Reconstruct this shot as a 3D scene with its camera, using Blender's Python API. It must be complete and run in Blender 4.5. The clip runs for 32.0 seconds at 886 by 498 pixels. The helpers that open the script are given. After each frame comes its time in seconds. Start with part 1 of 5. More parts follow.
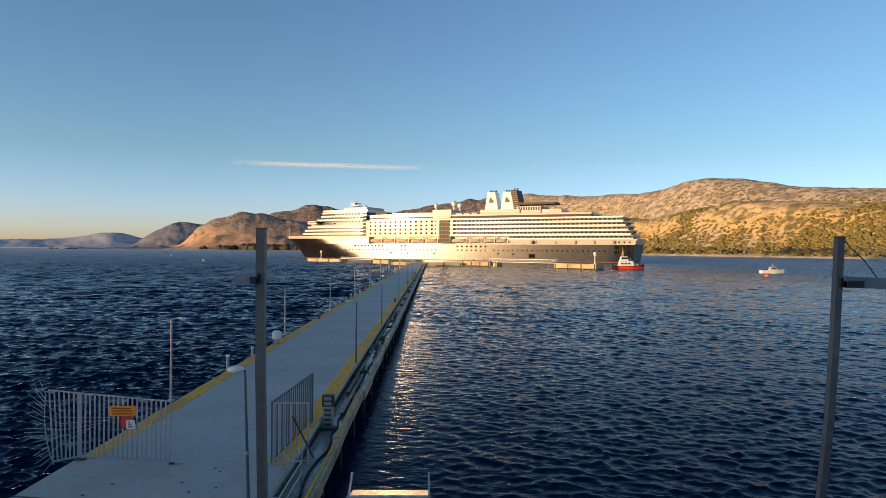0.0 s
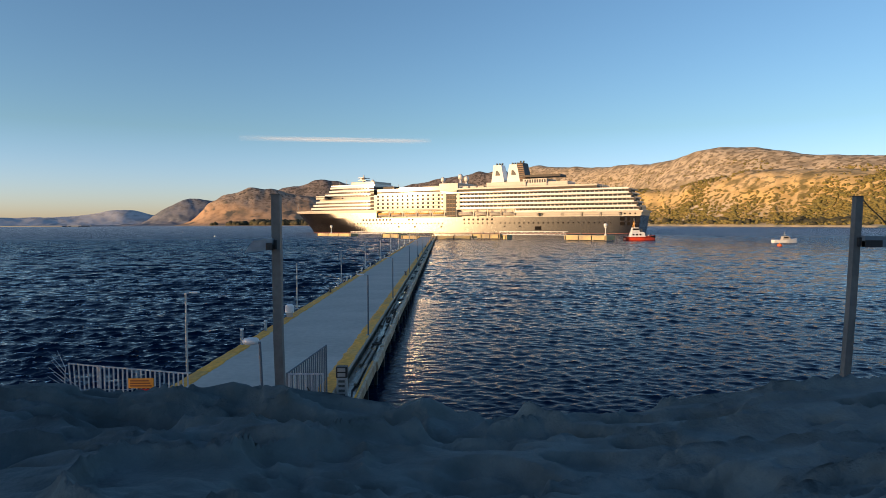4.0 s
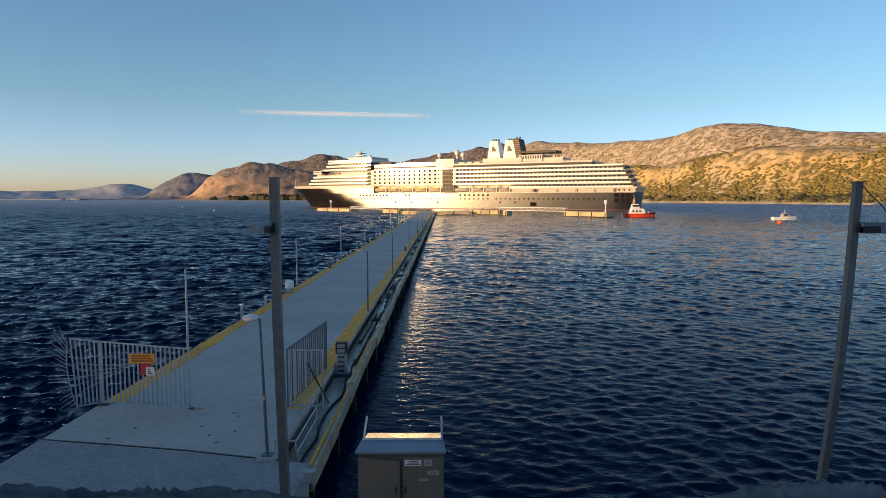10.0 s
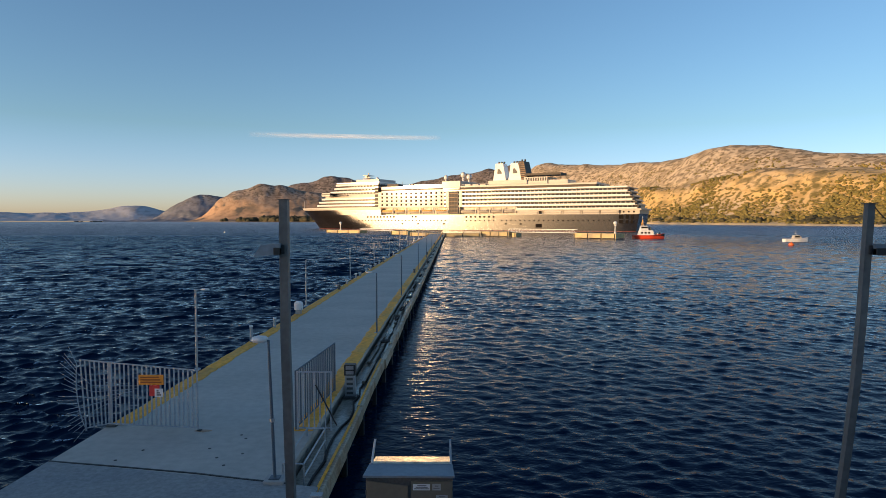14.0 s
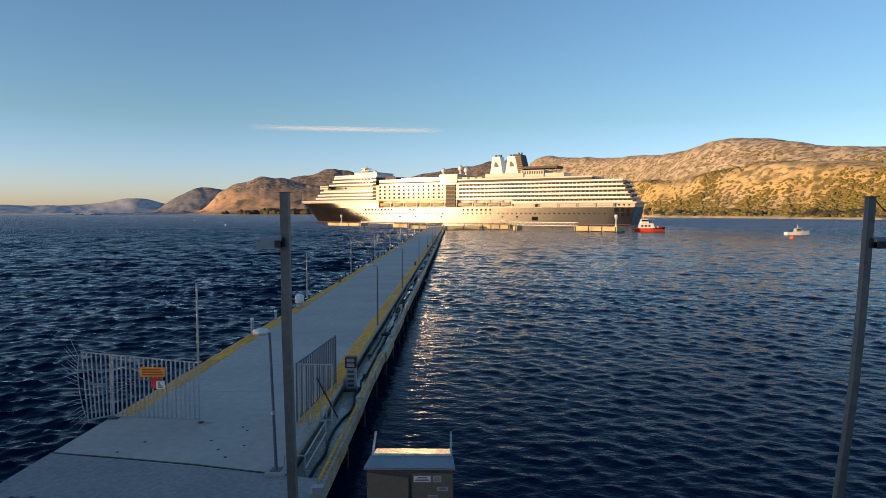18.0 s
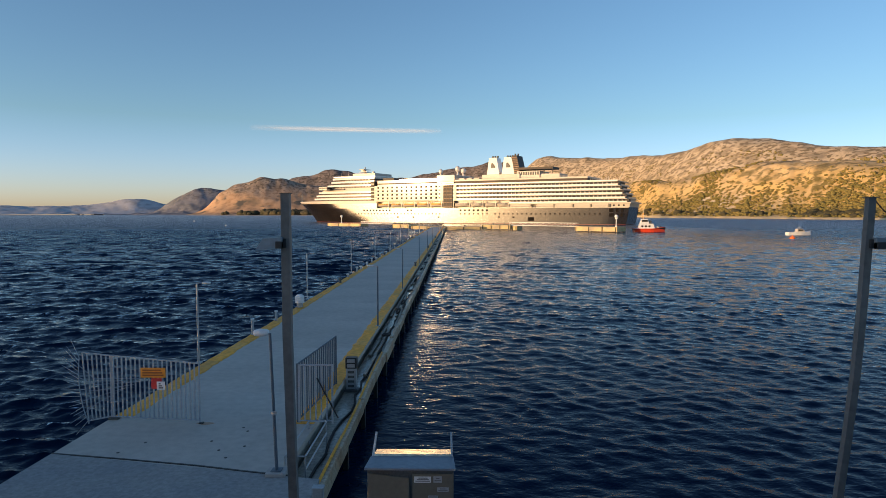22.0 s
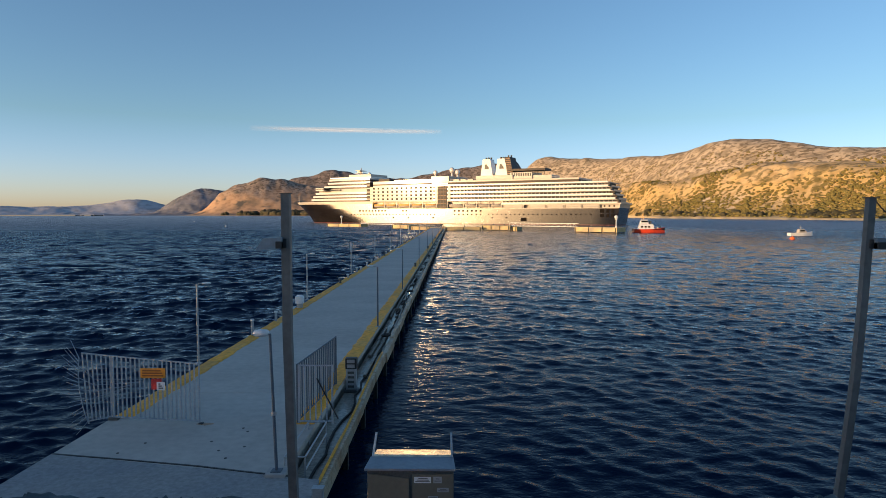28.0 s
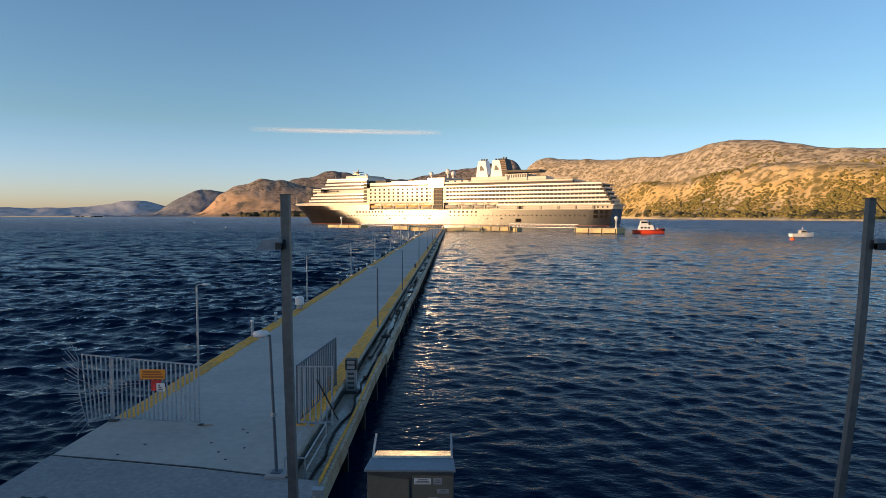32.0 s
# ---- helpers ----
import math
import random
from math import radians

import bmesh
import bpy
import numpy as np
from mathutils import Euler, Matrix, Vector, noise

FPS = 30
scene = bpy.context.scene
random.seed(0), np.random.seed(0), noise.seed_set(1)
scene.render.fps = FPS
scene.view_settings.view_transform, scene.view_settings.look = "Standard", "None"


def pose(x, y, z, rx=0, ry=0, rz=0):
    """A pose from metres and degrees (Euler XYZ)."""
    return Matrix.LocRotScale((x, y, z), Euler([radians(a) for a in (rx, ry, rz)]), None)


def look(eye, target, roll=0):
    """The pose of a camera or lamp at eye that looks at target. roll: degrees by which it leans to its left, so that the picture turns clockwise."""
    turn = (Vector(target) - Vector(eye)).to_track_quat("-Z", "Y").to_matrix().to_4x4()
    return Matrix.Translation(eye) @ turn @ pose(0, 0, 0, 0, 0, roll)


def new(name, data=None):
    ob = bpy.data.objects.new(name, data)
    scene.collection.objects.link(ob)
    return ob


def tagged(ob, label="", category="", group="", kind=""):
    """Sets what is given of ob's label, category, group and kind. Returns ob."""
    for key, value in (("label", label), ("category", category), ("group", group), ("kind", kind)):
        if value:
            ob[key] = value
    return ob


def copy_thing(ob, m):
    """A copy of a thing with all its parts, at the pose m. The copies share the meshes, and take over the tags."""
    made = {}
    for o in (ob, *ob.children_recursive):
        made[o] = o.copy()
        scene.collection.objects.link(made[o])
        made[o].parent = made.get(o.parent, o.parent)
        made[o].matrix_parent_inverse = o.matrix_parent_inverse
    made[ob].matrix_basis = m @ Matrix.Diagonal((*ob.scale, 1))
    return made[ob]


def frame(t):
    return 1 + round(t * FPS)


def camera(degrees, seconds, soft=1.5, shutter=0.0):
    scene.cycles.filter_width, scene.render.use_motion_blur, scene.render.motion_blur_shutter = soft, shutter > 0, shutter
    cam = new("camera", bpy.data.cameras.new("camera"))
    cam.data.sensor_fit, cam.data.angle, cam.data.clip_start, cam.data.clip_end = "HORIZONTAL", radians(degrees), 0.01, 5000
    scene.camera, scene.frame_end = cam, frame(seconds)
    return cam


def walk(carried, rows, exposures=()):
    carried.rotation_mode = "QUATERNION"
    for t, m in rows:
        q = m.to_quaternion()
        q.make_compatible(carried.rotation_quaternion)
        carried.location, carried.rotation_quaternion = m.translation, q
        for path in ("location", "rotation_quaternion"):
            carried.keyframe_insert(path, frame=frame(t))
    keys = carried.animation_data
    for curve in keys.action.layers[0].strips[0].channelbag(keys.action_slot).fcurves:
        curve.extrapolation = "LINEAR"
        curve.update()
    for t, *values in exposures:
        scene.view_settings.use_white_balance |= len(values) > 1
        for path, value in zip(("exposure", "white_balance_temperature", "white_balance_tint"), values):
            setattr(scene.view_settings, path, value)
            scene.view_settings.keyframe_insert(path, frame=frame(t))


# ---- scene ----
cam = camera(70.0, 32.0, soft=0.7)
walk(cam, [
    (0, pose(0.0196, 0.0063, 7.3542, 90.07, -0.43, -0.94)),
    (0.5, pose(0.0154, 0.0028, 7.3577, 88.41, -0.17, 2.30)),
    (1, pose(0.0126, 0.0084, 7.3570, 88.46, 0.04, 6.13)),
    (1.5, pose(0.0070, 0.0042, 7.3577, 88.40, -0.30, 6.16)),
    (2, pose(-0.0126, 0.0070, 7.3549, 89.08, 0.34, 4.20)),
    (2.5, pose(-0.0091, 0.0112, 7.3472, 89.90, -0.40, 1.94)),
    (3, pose(-0.0077, 0.0021, 7.3206, 88.82, -0.34, -0.93)),
    (3.5, pose(-0.0126, 0.0007, 7.3031, 87.90, 0.23, -0.33)),
    (5.5, pose(-0.0091, -0.0070, 7.2779, 87.49, -0.15, 0.63)),
    (6, pose(-0.0049, -0.0063, 7.2814, 88.35, -0.21, 0.90)),
    (6.5, pose(-0.0084, 0.0084, 7.3038, 87.21, -0.31, 1.39)),
    (7, pose(0.0196, -0.0210, 7.3409, 89.26, 0.05, 0.92)),
    (7.5, pose(0.0098, -0.0077, 7.3388, 88.96, 0.17, -1.11)),
    (8, pose(-0.0077, 0.0140, 7.3444, 90.61, 0.06, -2.77)),
    (8.5, pose(-0.0112, 0.0196, 7.3507, 89.68, 0.01, -2.19)),
    (9, pose(-0.0056, 0.0175, 7.3514, 87.02, -0.03, -1.10)),
    (9.5, pose(-0.0056, 0.0070, 7.3479, 85.33, -0.01, -0.42)),
    (10, pose(-0.0035, 0.0014, 7.3493, 85.45, -0.01, -0.07)),
    (10.5, pose(-0.0014, 0.0035, 7.3486, 86.25, 0.02, 0.19)),
    (11, pose(-0.0028, 0.0035, 7.3507, 86.21, -0.03, 0.33)),
    (11.5, pose(-0.0014, 0.0021, 7.3479, 86.11, 0.04, 0.46)),
    (12, pose(-0.0007, -0.0000, 7.3486, 86.71, 0.02, 0.57)),
    (12.5, pose(-0.0021, 0.0000, 7.3493, 86.78, 0.01, 0.61)),
    (13, pose(-0.0028, -0.0014, 7.3479, 87.10, 0.02, 0.67)),
    (13.5, pose(-0.0014, 0.0028, 7.3479, 87.26, 0.01, 0.71)),
    (14, pose(-0.0000, 0.0049, 7.3500, 87.40, -0.01, 0.76)),
    (14.5, pose(-0.0035, -0.0021, 7.3486, 86.91, -0.02, 0.77)),
    (16.5, pose(0.0021, -0.0028, 7.3500, 86.79, -0.01, 0.82)),
    (17, pose(-0.0000, 0.0007, 7.3493, 86.86, -0.02, 0.83)),
    (18, pose(-0.0000, 0.0000, 7.3500, 86.76, -0.05, 0.83)),
    (19, pose(-0.0000, -0.0000, 7.3500, 86.71, 0.00, 0.83)),
    (20, pose(-0.0042, -0.0056, 7.3479, 86.77, -0.01, 0.83)),
    (21, pose(-0.0028, -0.0049, 7.3514, 86.81, 0.00, 0.84)),
    (22, pose(-0.0021, -0.0063, 7.3535, 86.80, -0.02, 0.85)),
    (23, pose(-0.0042, -0.0063, 7.3500, 86.62, -0.01, 0.83)),
    (24, pose(-0.0042, -0.0049, 7.3500, 86.71, 0.01, 0.83)),
    (25, pose(-0.0042, -0.0042, 7.3500, 86.71, 0.00, 0.83)),
    (25.5, pose(-0.0042, -0.0042, 7.3500, 86.87, 0.01, 0.83)),
    (27.5, pose(-0.0028, -0.0042, 7.3528, 86.79, 0.02, 0.84)),
    (28, pose(-0.0042, -0.0056, 7.3500, 86.85, -0.03, 0.84)),
    (29, pose(-0.0035, -0.0035, 7.3507, 86.94, 0.00, 0.83)),
    (30, pose(-0.0028, -0.0035, 7.3500, 87.10, -0.01, 0.84)),
    (31, pose(-0.0042, -0.0035, 7.3500, 86.87, -0.00, 0.83)),
    (32, pose(-0.0035, -0.0028, 7.3500, 86.94, 0.00, 0.83)),
], [(0, 0.72, 5750, 12), (32, 0.72, 5750, 12)])

# ---- world, sun, exposure ----
SUN_ELEVATION, SUN_AZIMUTH = 4.2, 239.5        # degrees; azimuth clockwise from +y
world = bpy.data.worlds.new("world")
scene.world = world
world.use_nodes = True
wn = world.node_tree.nodes
sky = wn.new("ShaderNodeTexSky")
sky.sky_type = 'NISHITA'
sky.sun_disc = False
sky.sun_elevation = radians(SUN_ELEVATION)
sky.sun_rotation = radians(SUN_AZIMUTH)
sky.air_density, sky.dust_density, sky.ozone_density = 0.85, 0.55, 1.9
wn["Background"].inputs[1].default_value = 0.16
# a pale haze low over the horizon whitens the sky's warm foot
wtc, wsep, wlow, wtint = (wn.new("ShaderNode" + k) for k in ("TexCoord", "SeparateXYZ", "MapRange", "Mix"))
wtint.data_type, wtint.blend_type = 'RGBA', 'MULTIPLY'
wlow.inputs[1].default_value, wlow.inputs[2].default_value, wlow.inputs[3].default_value, wlow.inputs[4].default_value = 0.0, 0.14, 1.0, 0.0
wtint.inputs[7].default_value = (1.27, 1.23, 1.92, 1)
wclear = wn.new("ShaderNodeMix")
wclear.data_type, wclear.blend_type = 'RGBA', 'MULTIPLY'
wclear.inputs[0].default_value = 1.0
wclear.inputs[7].default_value = (0.99, 0.998, 0.99, 1)
for a, b in ((wtc.outputs["Generated"], wsep.inputs[0]), (wsep.outputs[2], wlow.inputs[0]), (wlow.outputs[0], wtint.inputs[0]), (sky.outputs[0], wtint.inputs[6]), (wtint.outputs[2], wclear.inputs[6]), (wclear.outputs[2], wn["Background"].inputs[0])):
    world.node_tree.links.new(a, b)
sun_data = bpy.data.lights.new("sun", "SUN")
sun_data.energy, sun_data.angle, sun_data.color = 4.0, radians(0.6), (1.0, 0.60, 0.245)
sun = new("sun", sun_data)
_a, _e = radians(SUN_AZIMUTH), radians(SUN_ELEVATION)
sun.matrix_world = look((0, 0, 200), Vector((0, 0, 200)) - Vector((math.sin(_a) * math.cos(_e), math.cos(_a) * math.cos(_e), math.sin(_e))))


# ---- materials ----
def material(name, colour, rough=0.6, metal=0.0, var=0.25, scale=1.0, bump=0.0, bump_scale=20.0, second=None, spec=0.5, per_object=0.0):
    """A principled material with two scales of colour variation and a fine relief, in metres of the object's own space."""
    m = bpy.data.materials.new(name)
    m.use_nodes = True
    nt = m.node_tree
    bs = nt.nodes["Principled BSDF"]
    bs.inputs["Roughness"].default_value, bs.inputs["Metallic"].default_value = rough, metal
    bs.inputs["Specular IOR Level"].default_value = spec
    tc = nt.nodes.new("ShaderNodeTexCoord")
    big, small = nt.nodes.new("ShaderNodeTexNoise"), nt.nodes.new("ShaderNodeTexNoise")
    big.inputs["Scale"].default_value, big.inputs["Detail"].default_value = scale * 0.35, 4
    small.inputs["Scale"].default_value, small.inputs["Detail"].default_value = scale * 6.0, 6
    for n in (big, small):
        nt.links.new(tc.outputs["Object"], n.inputs["Vector"])
    mix = nt.nodes.new("ShaderNodeMix")
    mix.data_type = 'RGBA'
    c = Vector(colour)
    other = Vector(second) if second else c * (1 - 1.6 * var)
    mix.inputs[6].default_value, mix.inputs[7].default_value = (*c, 1), (*other, 1)
    ramp = nt.nodes.new("ShaderNodeMapRange")
    ramp.inputs[1].default_value, ramp.inputs[2].default_value = 0.42, 0.68
    ramp.inputs[3].default_value, ramp.inputs[4].default_value = 0.0, 1.0
    nt.links.new(big.outputs[0], ramp.inputs[0])
    nt.links.new(ramp.outputs[0], mix.inputs[0])
    hsv = nt.nodes.new("ShaderNodeHueSaturation")
    val = nt.nodes.new("ShaderNodeMapRange")
    val.inputs[1].default_value, val.inputs[2].default_value = 0.3, 0.7
    val.inputs[3].default_value, val.inputs[4].default_value = 1 - var, 1 + var
    nt.links.new(small.outputs[0], val.inputs[0])
    last = val.outputs[0]
    if per_object:
        info = nt.nodes.new("ShaderNodeObjectInfo")
        pr = nt.nodes.new("ShaderNodeMapRange")
        pr.inputs[3].default_value, pr.inputs[4].default_value = 1 - per_object, 1 + per_object
        nt.links.new(info.outputs["Random"], pr.inputs[0])
        mul = nt.nodes.new("ShaderNodeMath")
        mul.operation = 'MULTIPLY'
        nt.links.new(last, mul.inputs[0])
        nt.links.new(pr.outputs[0], mul.inputs[1])
        last = mul.outputs[0]
    nt.links.new(last, hsv.inputs["Value"])
    nt.links.new(mix.outputs[2], hsv.inputs["Color"])
    nt.links.new(hsv.outputs[0], bs.inputs["Base Color"])
    if bump:
        bn, b = nt.nodes.new("ShaderNodeTexNoise"), nt.nodes.new("ShaderNodeBump")
        bn.inputs["Scale"].default_value, bn.inputs["Detail"].default_value = bump_scale, 6
        b.inputs["Strength"].default_value, b.inputs["Distance"].default_value = bump, 0.5 / bump_scale
        nt.links.new(tc.outputs["Object"], bn.inputs["Vector"])
        nt.links.new(bn.outputs[0], b.inputs["Height"])
        nt.links.new(b.outputs[0], bs.inputs["Normal"])
    return m


CONCRETE = material("pier_concrete", (0.46, 0.42, 0.37), 0.62, var=0.10, scale=0.6, bump=0.25, bump_scale=14, second=(0.37, 0.34, 0.30), per_object=0.04)
QUAY = material("quay_concrete", (0.38, 0.36, 0.34), 0.85, var=0.12, scale=0.8, bump=0.3, bump_scale=12, second=(0.36, 0.35, 0.33))
APRON = material("stained_apron_concrete", (0.29, 0.285, 0.275), 0.9, var=0.18, scale=1.6, bump=0.4, bump_scale=10, second=(0.25, 0.255, 0.26))
LEDGE = material("weathered_concrete", (0.36, 0.34, 0.29), 0.42, var=0.3, scale=1.5, bump=0.5, bump_scale=9, second=(0.20, 0.19, 0.16), per_object=0.15)
YELLOW = material("worn_yellow_paint", (0.84, 0.37, 0.02), 0.7, var=0.22, scale=0.8, bump=0.25, second=(0.56, 0.33, 0.10), per_object=0.12)
WET_LEDGE = material("wet_worn_concrete", (0.34, 0.31, 0.25), 0.2, var=0.3, scale=1.5, bump=0.25, bump_scale=5, second=(0.19, 0.17, 0.14), spec=1.0)
BEAM = material("rust_streaked_beam", (0.40, 0.335, 0.23), 0.5, var=0.4, scale=2.2, bump=0.6, bump_scale=7, second=(0.27, 0.14, 0.055), per_object=0.15)
TIMBER = material("dark_timber", (0.20, 0.165, 0.12), 0.45, var=0.35, scale=2, bump=0.5, bump_scale=10, per_object=0.2)
# Under-deck shade as near-black colour; the fender posts share it.
UNDER_DARK = material("dark_under_concrete", (0.035, 0.035, 0.03), 0.5, var=0.3, scale=1)
TOE = material("weedy_brown_rubble", (0.085, 0.070, 0.045), 0.6, var=0.4, scale=2, bump=0.6, bump_scale=6, second=(0.04, 0.045, 0.03))
RUST = material("rust_stained_steel", (0.30, 0.17, 0.09), 0.8, var=0.35, scale=2, bump=0.3, second=(0.34, 0.30, 0.24), per_object=0.2)
BLOCK = material("pale_glare_block_and_winch", (0.74, 0.67, 0.55), 0.8, var=0.2, scale=2, bump=0.3, per_object=0.2)
RUBBER = material("black_rubber", (0.018, 0.018, 0.018), 0.75, var=0.3, scale=3)
GALV = material("galvanised_steel", (0.42, 0.44, 0.46), 0.5, metal=0.55, var=0.12, scale=5)
GATE_STEEL = material("pale_grey_gate_paint", (0.32, 0.36, 0.40), 0.5, var=0.1, scale=3)
WHITE_STEEL = material("white_painted_steel", (0.72, 0.73, 0.73), 0.5, var=0.08, scale=3)
DARK_STEEL = material("dark_grey_steel", (0.085, 0.09, 0.09), 0.55, metal=0.2, var=0.2, scale=4)
POST_STEEL = material("grey_post_steel", (0.15, 0.155, 0.155), 0.55, metal=0.3, var=0.15, scale=4, bump=0.1, bump_scale=40)
BLACK = material("black_plastic", (0.02, 0.021, 0.024), 0.5, var=0.2)
STUCCO = material("rough_grey_stone", (0.098, 0.128, 0.135), 0.9, var=0.3, scale=9, bump=0.8, bump_scale=60, second=(0.062, 0.088, 0.10))
ORANGE_SIGN = material("orange_sign_board", (0.75, 0.30, 0.02), 0.5, var=0.06)
RED_SIGN = material("red_sign_board", (0.55, 0.03, 0.03), 0.5, var=0.06)
WHITE_SIGN = material("white_sign_board", (0.75, 0.75, 0.75), 0.5, var=0.05)
PRINT = material("dark_print", (0.25, 0.08, 0.02), 0.6, var=0.05)
GREY_PRINT = material("faded_grey_print", (0.16, 0.165, 0.17), 0.6, var=0.3, scale=20)
POLE_PAINT = material("dark_blue_grey_pole_paint", (0.085, 0.115, 0.15), 0.5, var=0.15, scale=6)
BEIGE = material("beige_cabinet_paint", (0.145, 0.135, 0.105), 0.55, var=0.08, scale=2)
ROOF_METAL = material("cabinet_roof_sheet", (0.25, 0.28, 0.32), 0.45, metal=0.4, var=0.1, scale=2)
BRIGHT_METAL = material("polished_edge_strip", (0.93, 0.78, 0.55), 0.2, metal=0.9, var=0.35, scale=14)
SHIP_WHITE = material("ship_white_paint", (0.44, 0.40, 0.34), 0.5, var=0.05, scale=0.3)
SHIP_NAVY = material("ship_navy_paint", (0.019, 0.016, 0.016), 0.22, var=0.3, scale=0.25, bump=0.012, bump_scale=0.35, spec=0.5)
SHIP_GLASS = material("ship_dark_glass", (0.014, 0.014, 0.014), 0.12, var=0.2, spec=0.5)
SHIP_OPENING = material("ship_dark_opening", (0.014, 0.012, 0.011), 0.9, var=0.2, spec=0.05)
# Shade of the balcony recesses is put into SHIP_SHADE's grey.
SHIP_SHADE = material("ship_shade_grey", (0.13, 0.115, 0.10), 0.6, var=0.15, scale=0.5)
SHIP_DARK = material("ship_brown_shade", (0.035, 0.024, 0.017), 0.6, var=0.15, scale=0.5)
SHIP_NAVY.node_tree.nodes["Principled BSDF"].inputs["Coat Weight"].default_value = 0.08
SHIP_NAVY.node_tree.nodes["Principled BSDF"].inputs["Coat Roughness"].default_value = 0.15
SHIP_WHITE.node_tree.nodes["Principled BSDF"].inputs["Coat Weight"].default_value = 0.5
SHIP_WHITE.node_tree.nodes["Principled BSDF"].inputs["Coat Roughness"].default_value = 0.085
SHIP_RAIL = material("ship_glossy_rail_panel", (0.62, 0.60, 0.56), 0.4, var=0.05, scale=0.3)
SHIP_RAIL.node_tree.nodes["Principled BSDF"].inputs["Coat Weight"].default_value = 1.0
SHIP_RAIL.node_tree.nodes["Principled BSDF"].inputs["Coat IOR"].default_value = 1.6
SHIP_RAIL.node_tree.nodes["Principled BSDF"].inputs["Coat Roughness"].default_value = 0.118
SHIP_RED = material("red_boot_topping", (0.12, 0.022, 0.018), 0.5, var=0.2)
LIFEBOAT_ORANGE = material("lifeboat_orange", (0.85, 0.43, 0.05), 0.45, var=0.05)
LAMP_PAINT = material("blue_grey_lamp_paint", (0.19, 0.24, 0.29), 0.5, var=0.15, scale=6)
TEAK = material("teak_deck", (0.30, 0.20, 0.11), 0.7, var=0.15)
TUG_ORANGE = material("tug_orange_hull", (0.75, 0.07, 0.02), 0.45, var=0.08)
BUOY = material("orange_buoy", (0.8, 0.15, 0.02), 0.5, var=0.08)


# ---- mesh helpers ----
def box(bm, x0, x1, y0, y1, z0, z1, bevel=0.0):
    r = bmesh.ops.create_cube(bm, size=1.0)
    bmesh.ops.scale(bm, vec=(x1 - x0, y1 - y0, z1 - z0), verts=r["verts"])
    bmesh.ops.translate(bm, vec=((x0 + x1) / 2, (y0 + y1) / 2, (z0 + z1) / 2), verts=r["verts"])
    if bevel:
        es = list({e for v in r["verts"] for e in v.link_edges})
        bmesh.ops.bevel(bm, geom=es, offset=bevel, segments=2, affect='EDGES', profile=0.6)
    return bm


def rod(bm, a, b, r0, r1=None, n=8):
    a, b = Vector(a), Vector(b)
    d = b - a
    m = Matrix.Translation((a + b) / 2) @ d.to_track_quat("Z", "Y").to_matrix().to_4x4()
    bmesh.ops.create_cone(bm, cap_ends=True, segments=n, radius1=r0, radius2=r0 if r1 is None else r1, depth=d.length, matrix=m)
    return bm


def bar(bm, a, b, w, d):
    """A square bar from a to b, w wide and d deep."""
    a, b = Vector(a), Vector(b)
    v = b - a
    m = Matrix.Translation((a + b) / 2) @ v.to_track_quat("Z", "Y").to_matrix().to_4x4() @ Matrix.Diagonal((w, d, v.length, 1))
    bmesh.ops.create_cube(bm, size=1.0, matrix=m)
    return bm


def tube(bm, pts, r, n=6):
    for a, b in zip(pts, pts[1:]):
        rod(bm, a, b, r, n=n)
    return bm


def ball(bm, c, r, sx=1, sy=1, sz=1, sub=2):
    bmesh.ops.create_icosphere(bm, subdivisions=sub, radius=r, matrix=Matrix.Translation(c) @ Matrix.Diagonal((sx, sy, sz, 1)))
    return bm


def loft(bm, rings, close=True):
    """Skin a list of equal rings of points; caps both ends when close is set."""
    vs = [[bm.verts.new(p) for p in ring] for ring in rings]
    n = len(vs[0])
    for a, b in zip(vs, vs[1:]):
        for i in range(n):
            bm.faces.new((a[i], a[(i + 1) % n], b[(i + 1) % n], b[i]))
    if close:
        bm.faces.new(vs[0][::-1])
        bm.faces.new(vs[-1])
    bmesh.ops.recalc_face_normals(bm, faces=bm.faces)
    return bm


def mesh_of(name, bm, mat, smooth=False):
    me = bpy.data.meshes.new(name)
    bm.to_mesh(me)
    bm.free()
    me.materials.append(mat)
    if smooth:
        me.shade_smooth()
    return me


def part(name, bm, mat, parent, label="", smooth=False):
    ob = new(name, mesh_of(name, bm, mat, smooth))
    ob.parent = parent
    return tagged(ob, label)


def shared(name, me, parent, m, label=""):
    ob = new(name, me)
    ob.parent = parent
    ob.matrix_basis = m
    return tagged(ob, label)


def thing(name, m, label, category, group="", kind=""):
    ob = new(name)
    ob.matrix_basis = m
    return tagged(ob, label, category, group, kind)


def solid(name, bm, mat, label, category, kind="", m=None, smooth=False):
    ob = new(name, mesh_of(name, bm, mat, smooth))
    if m is not None:
        ob.matrix_basis = m
    return tagged(ob, label, category, "", kind)


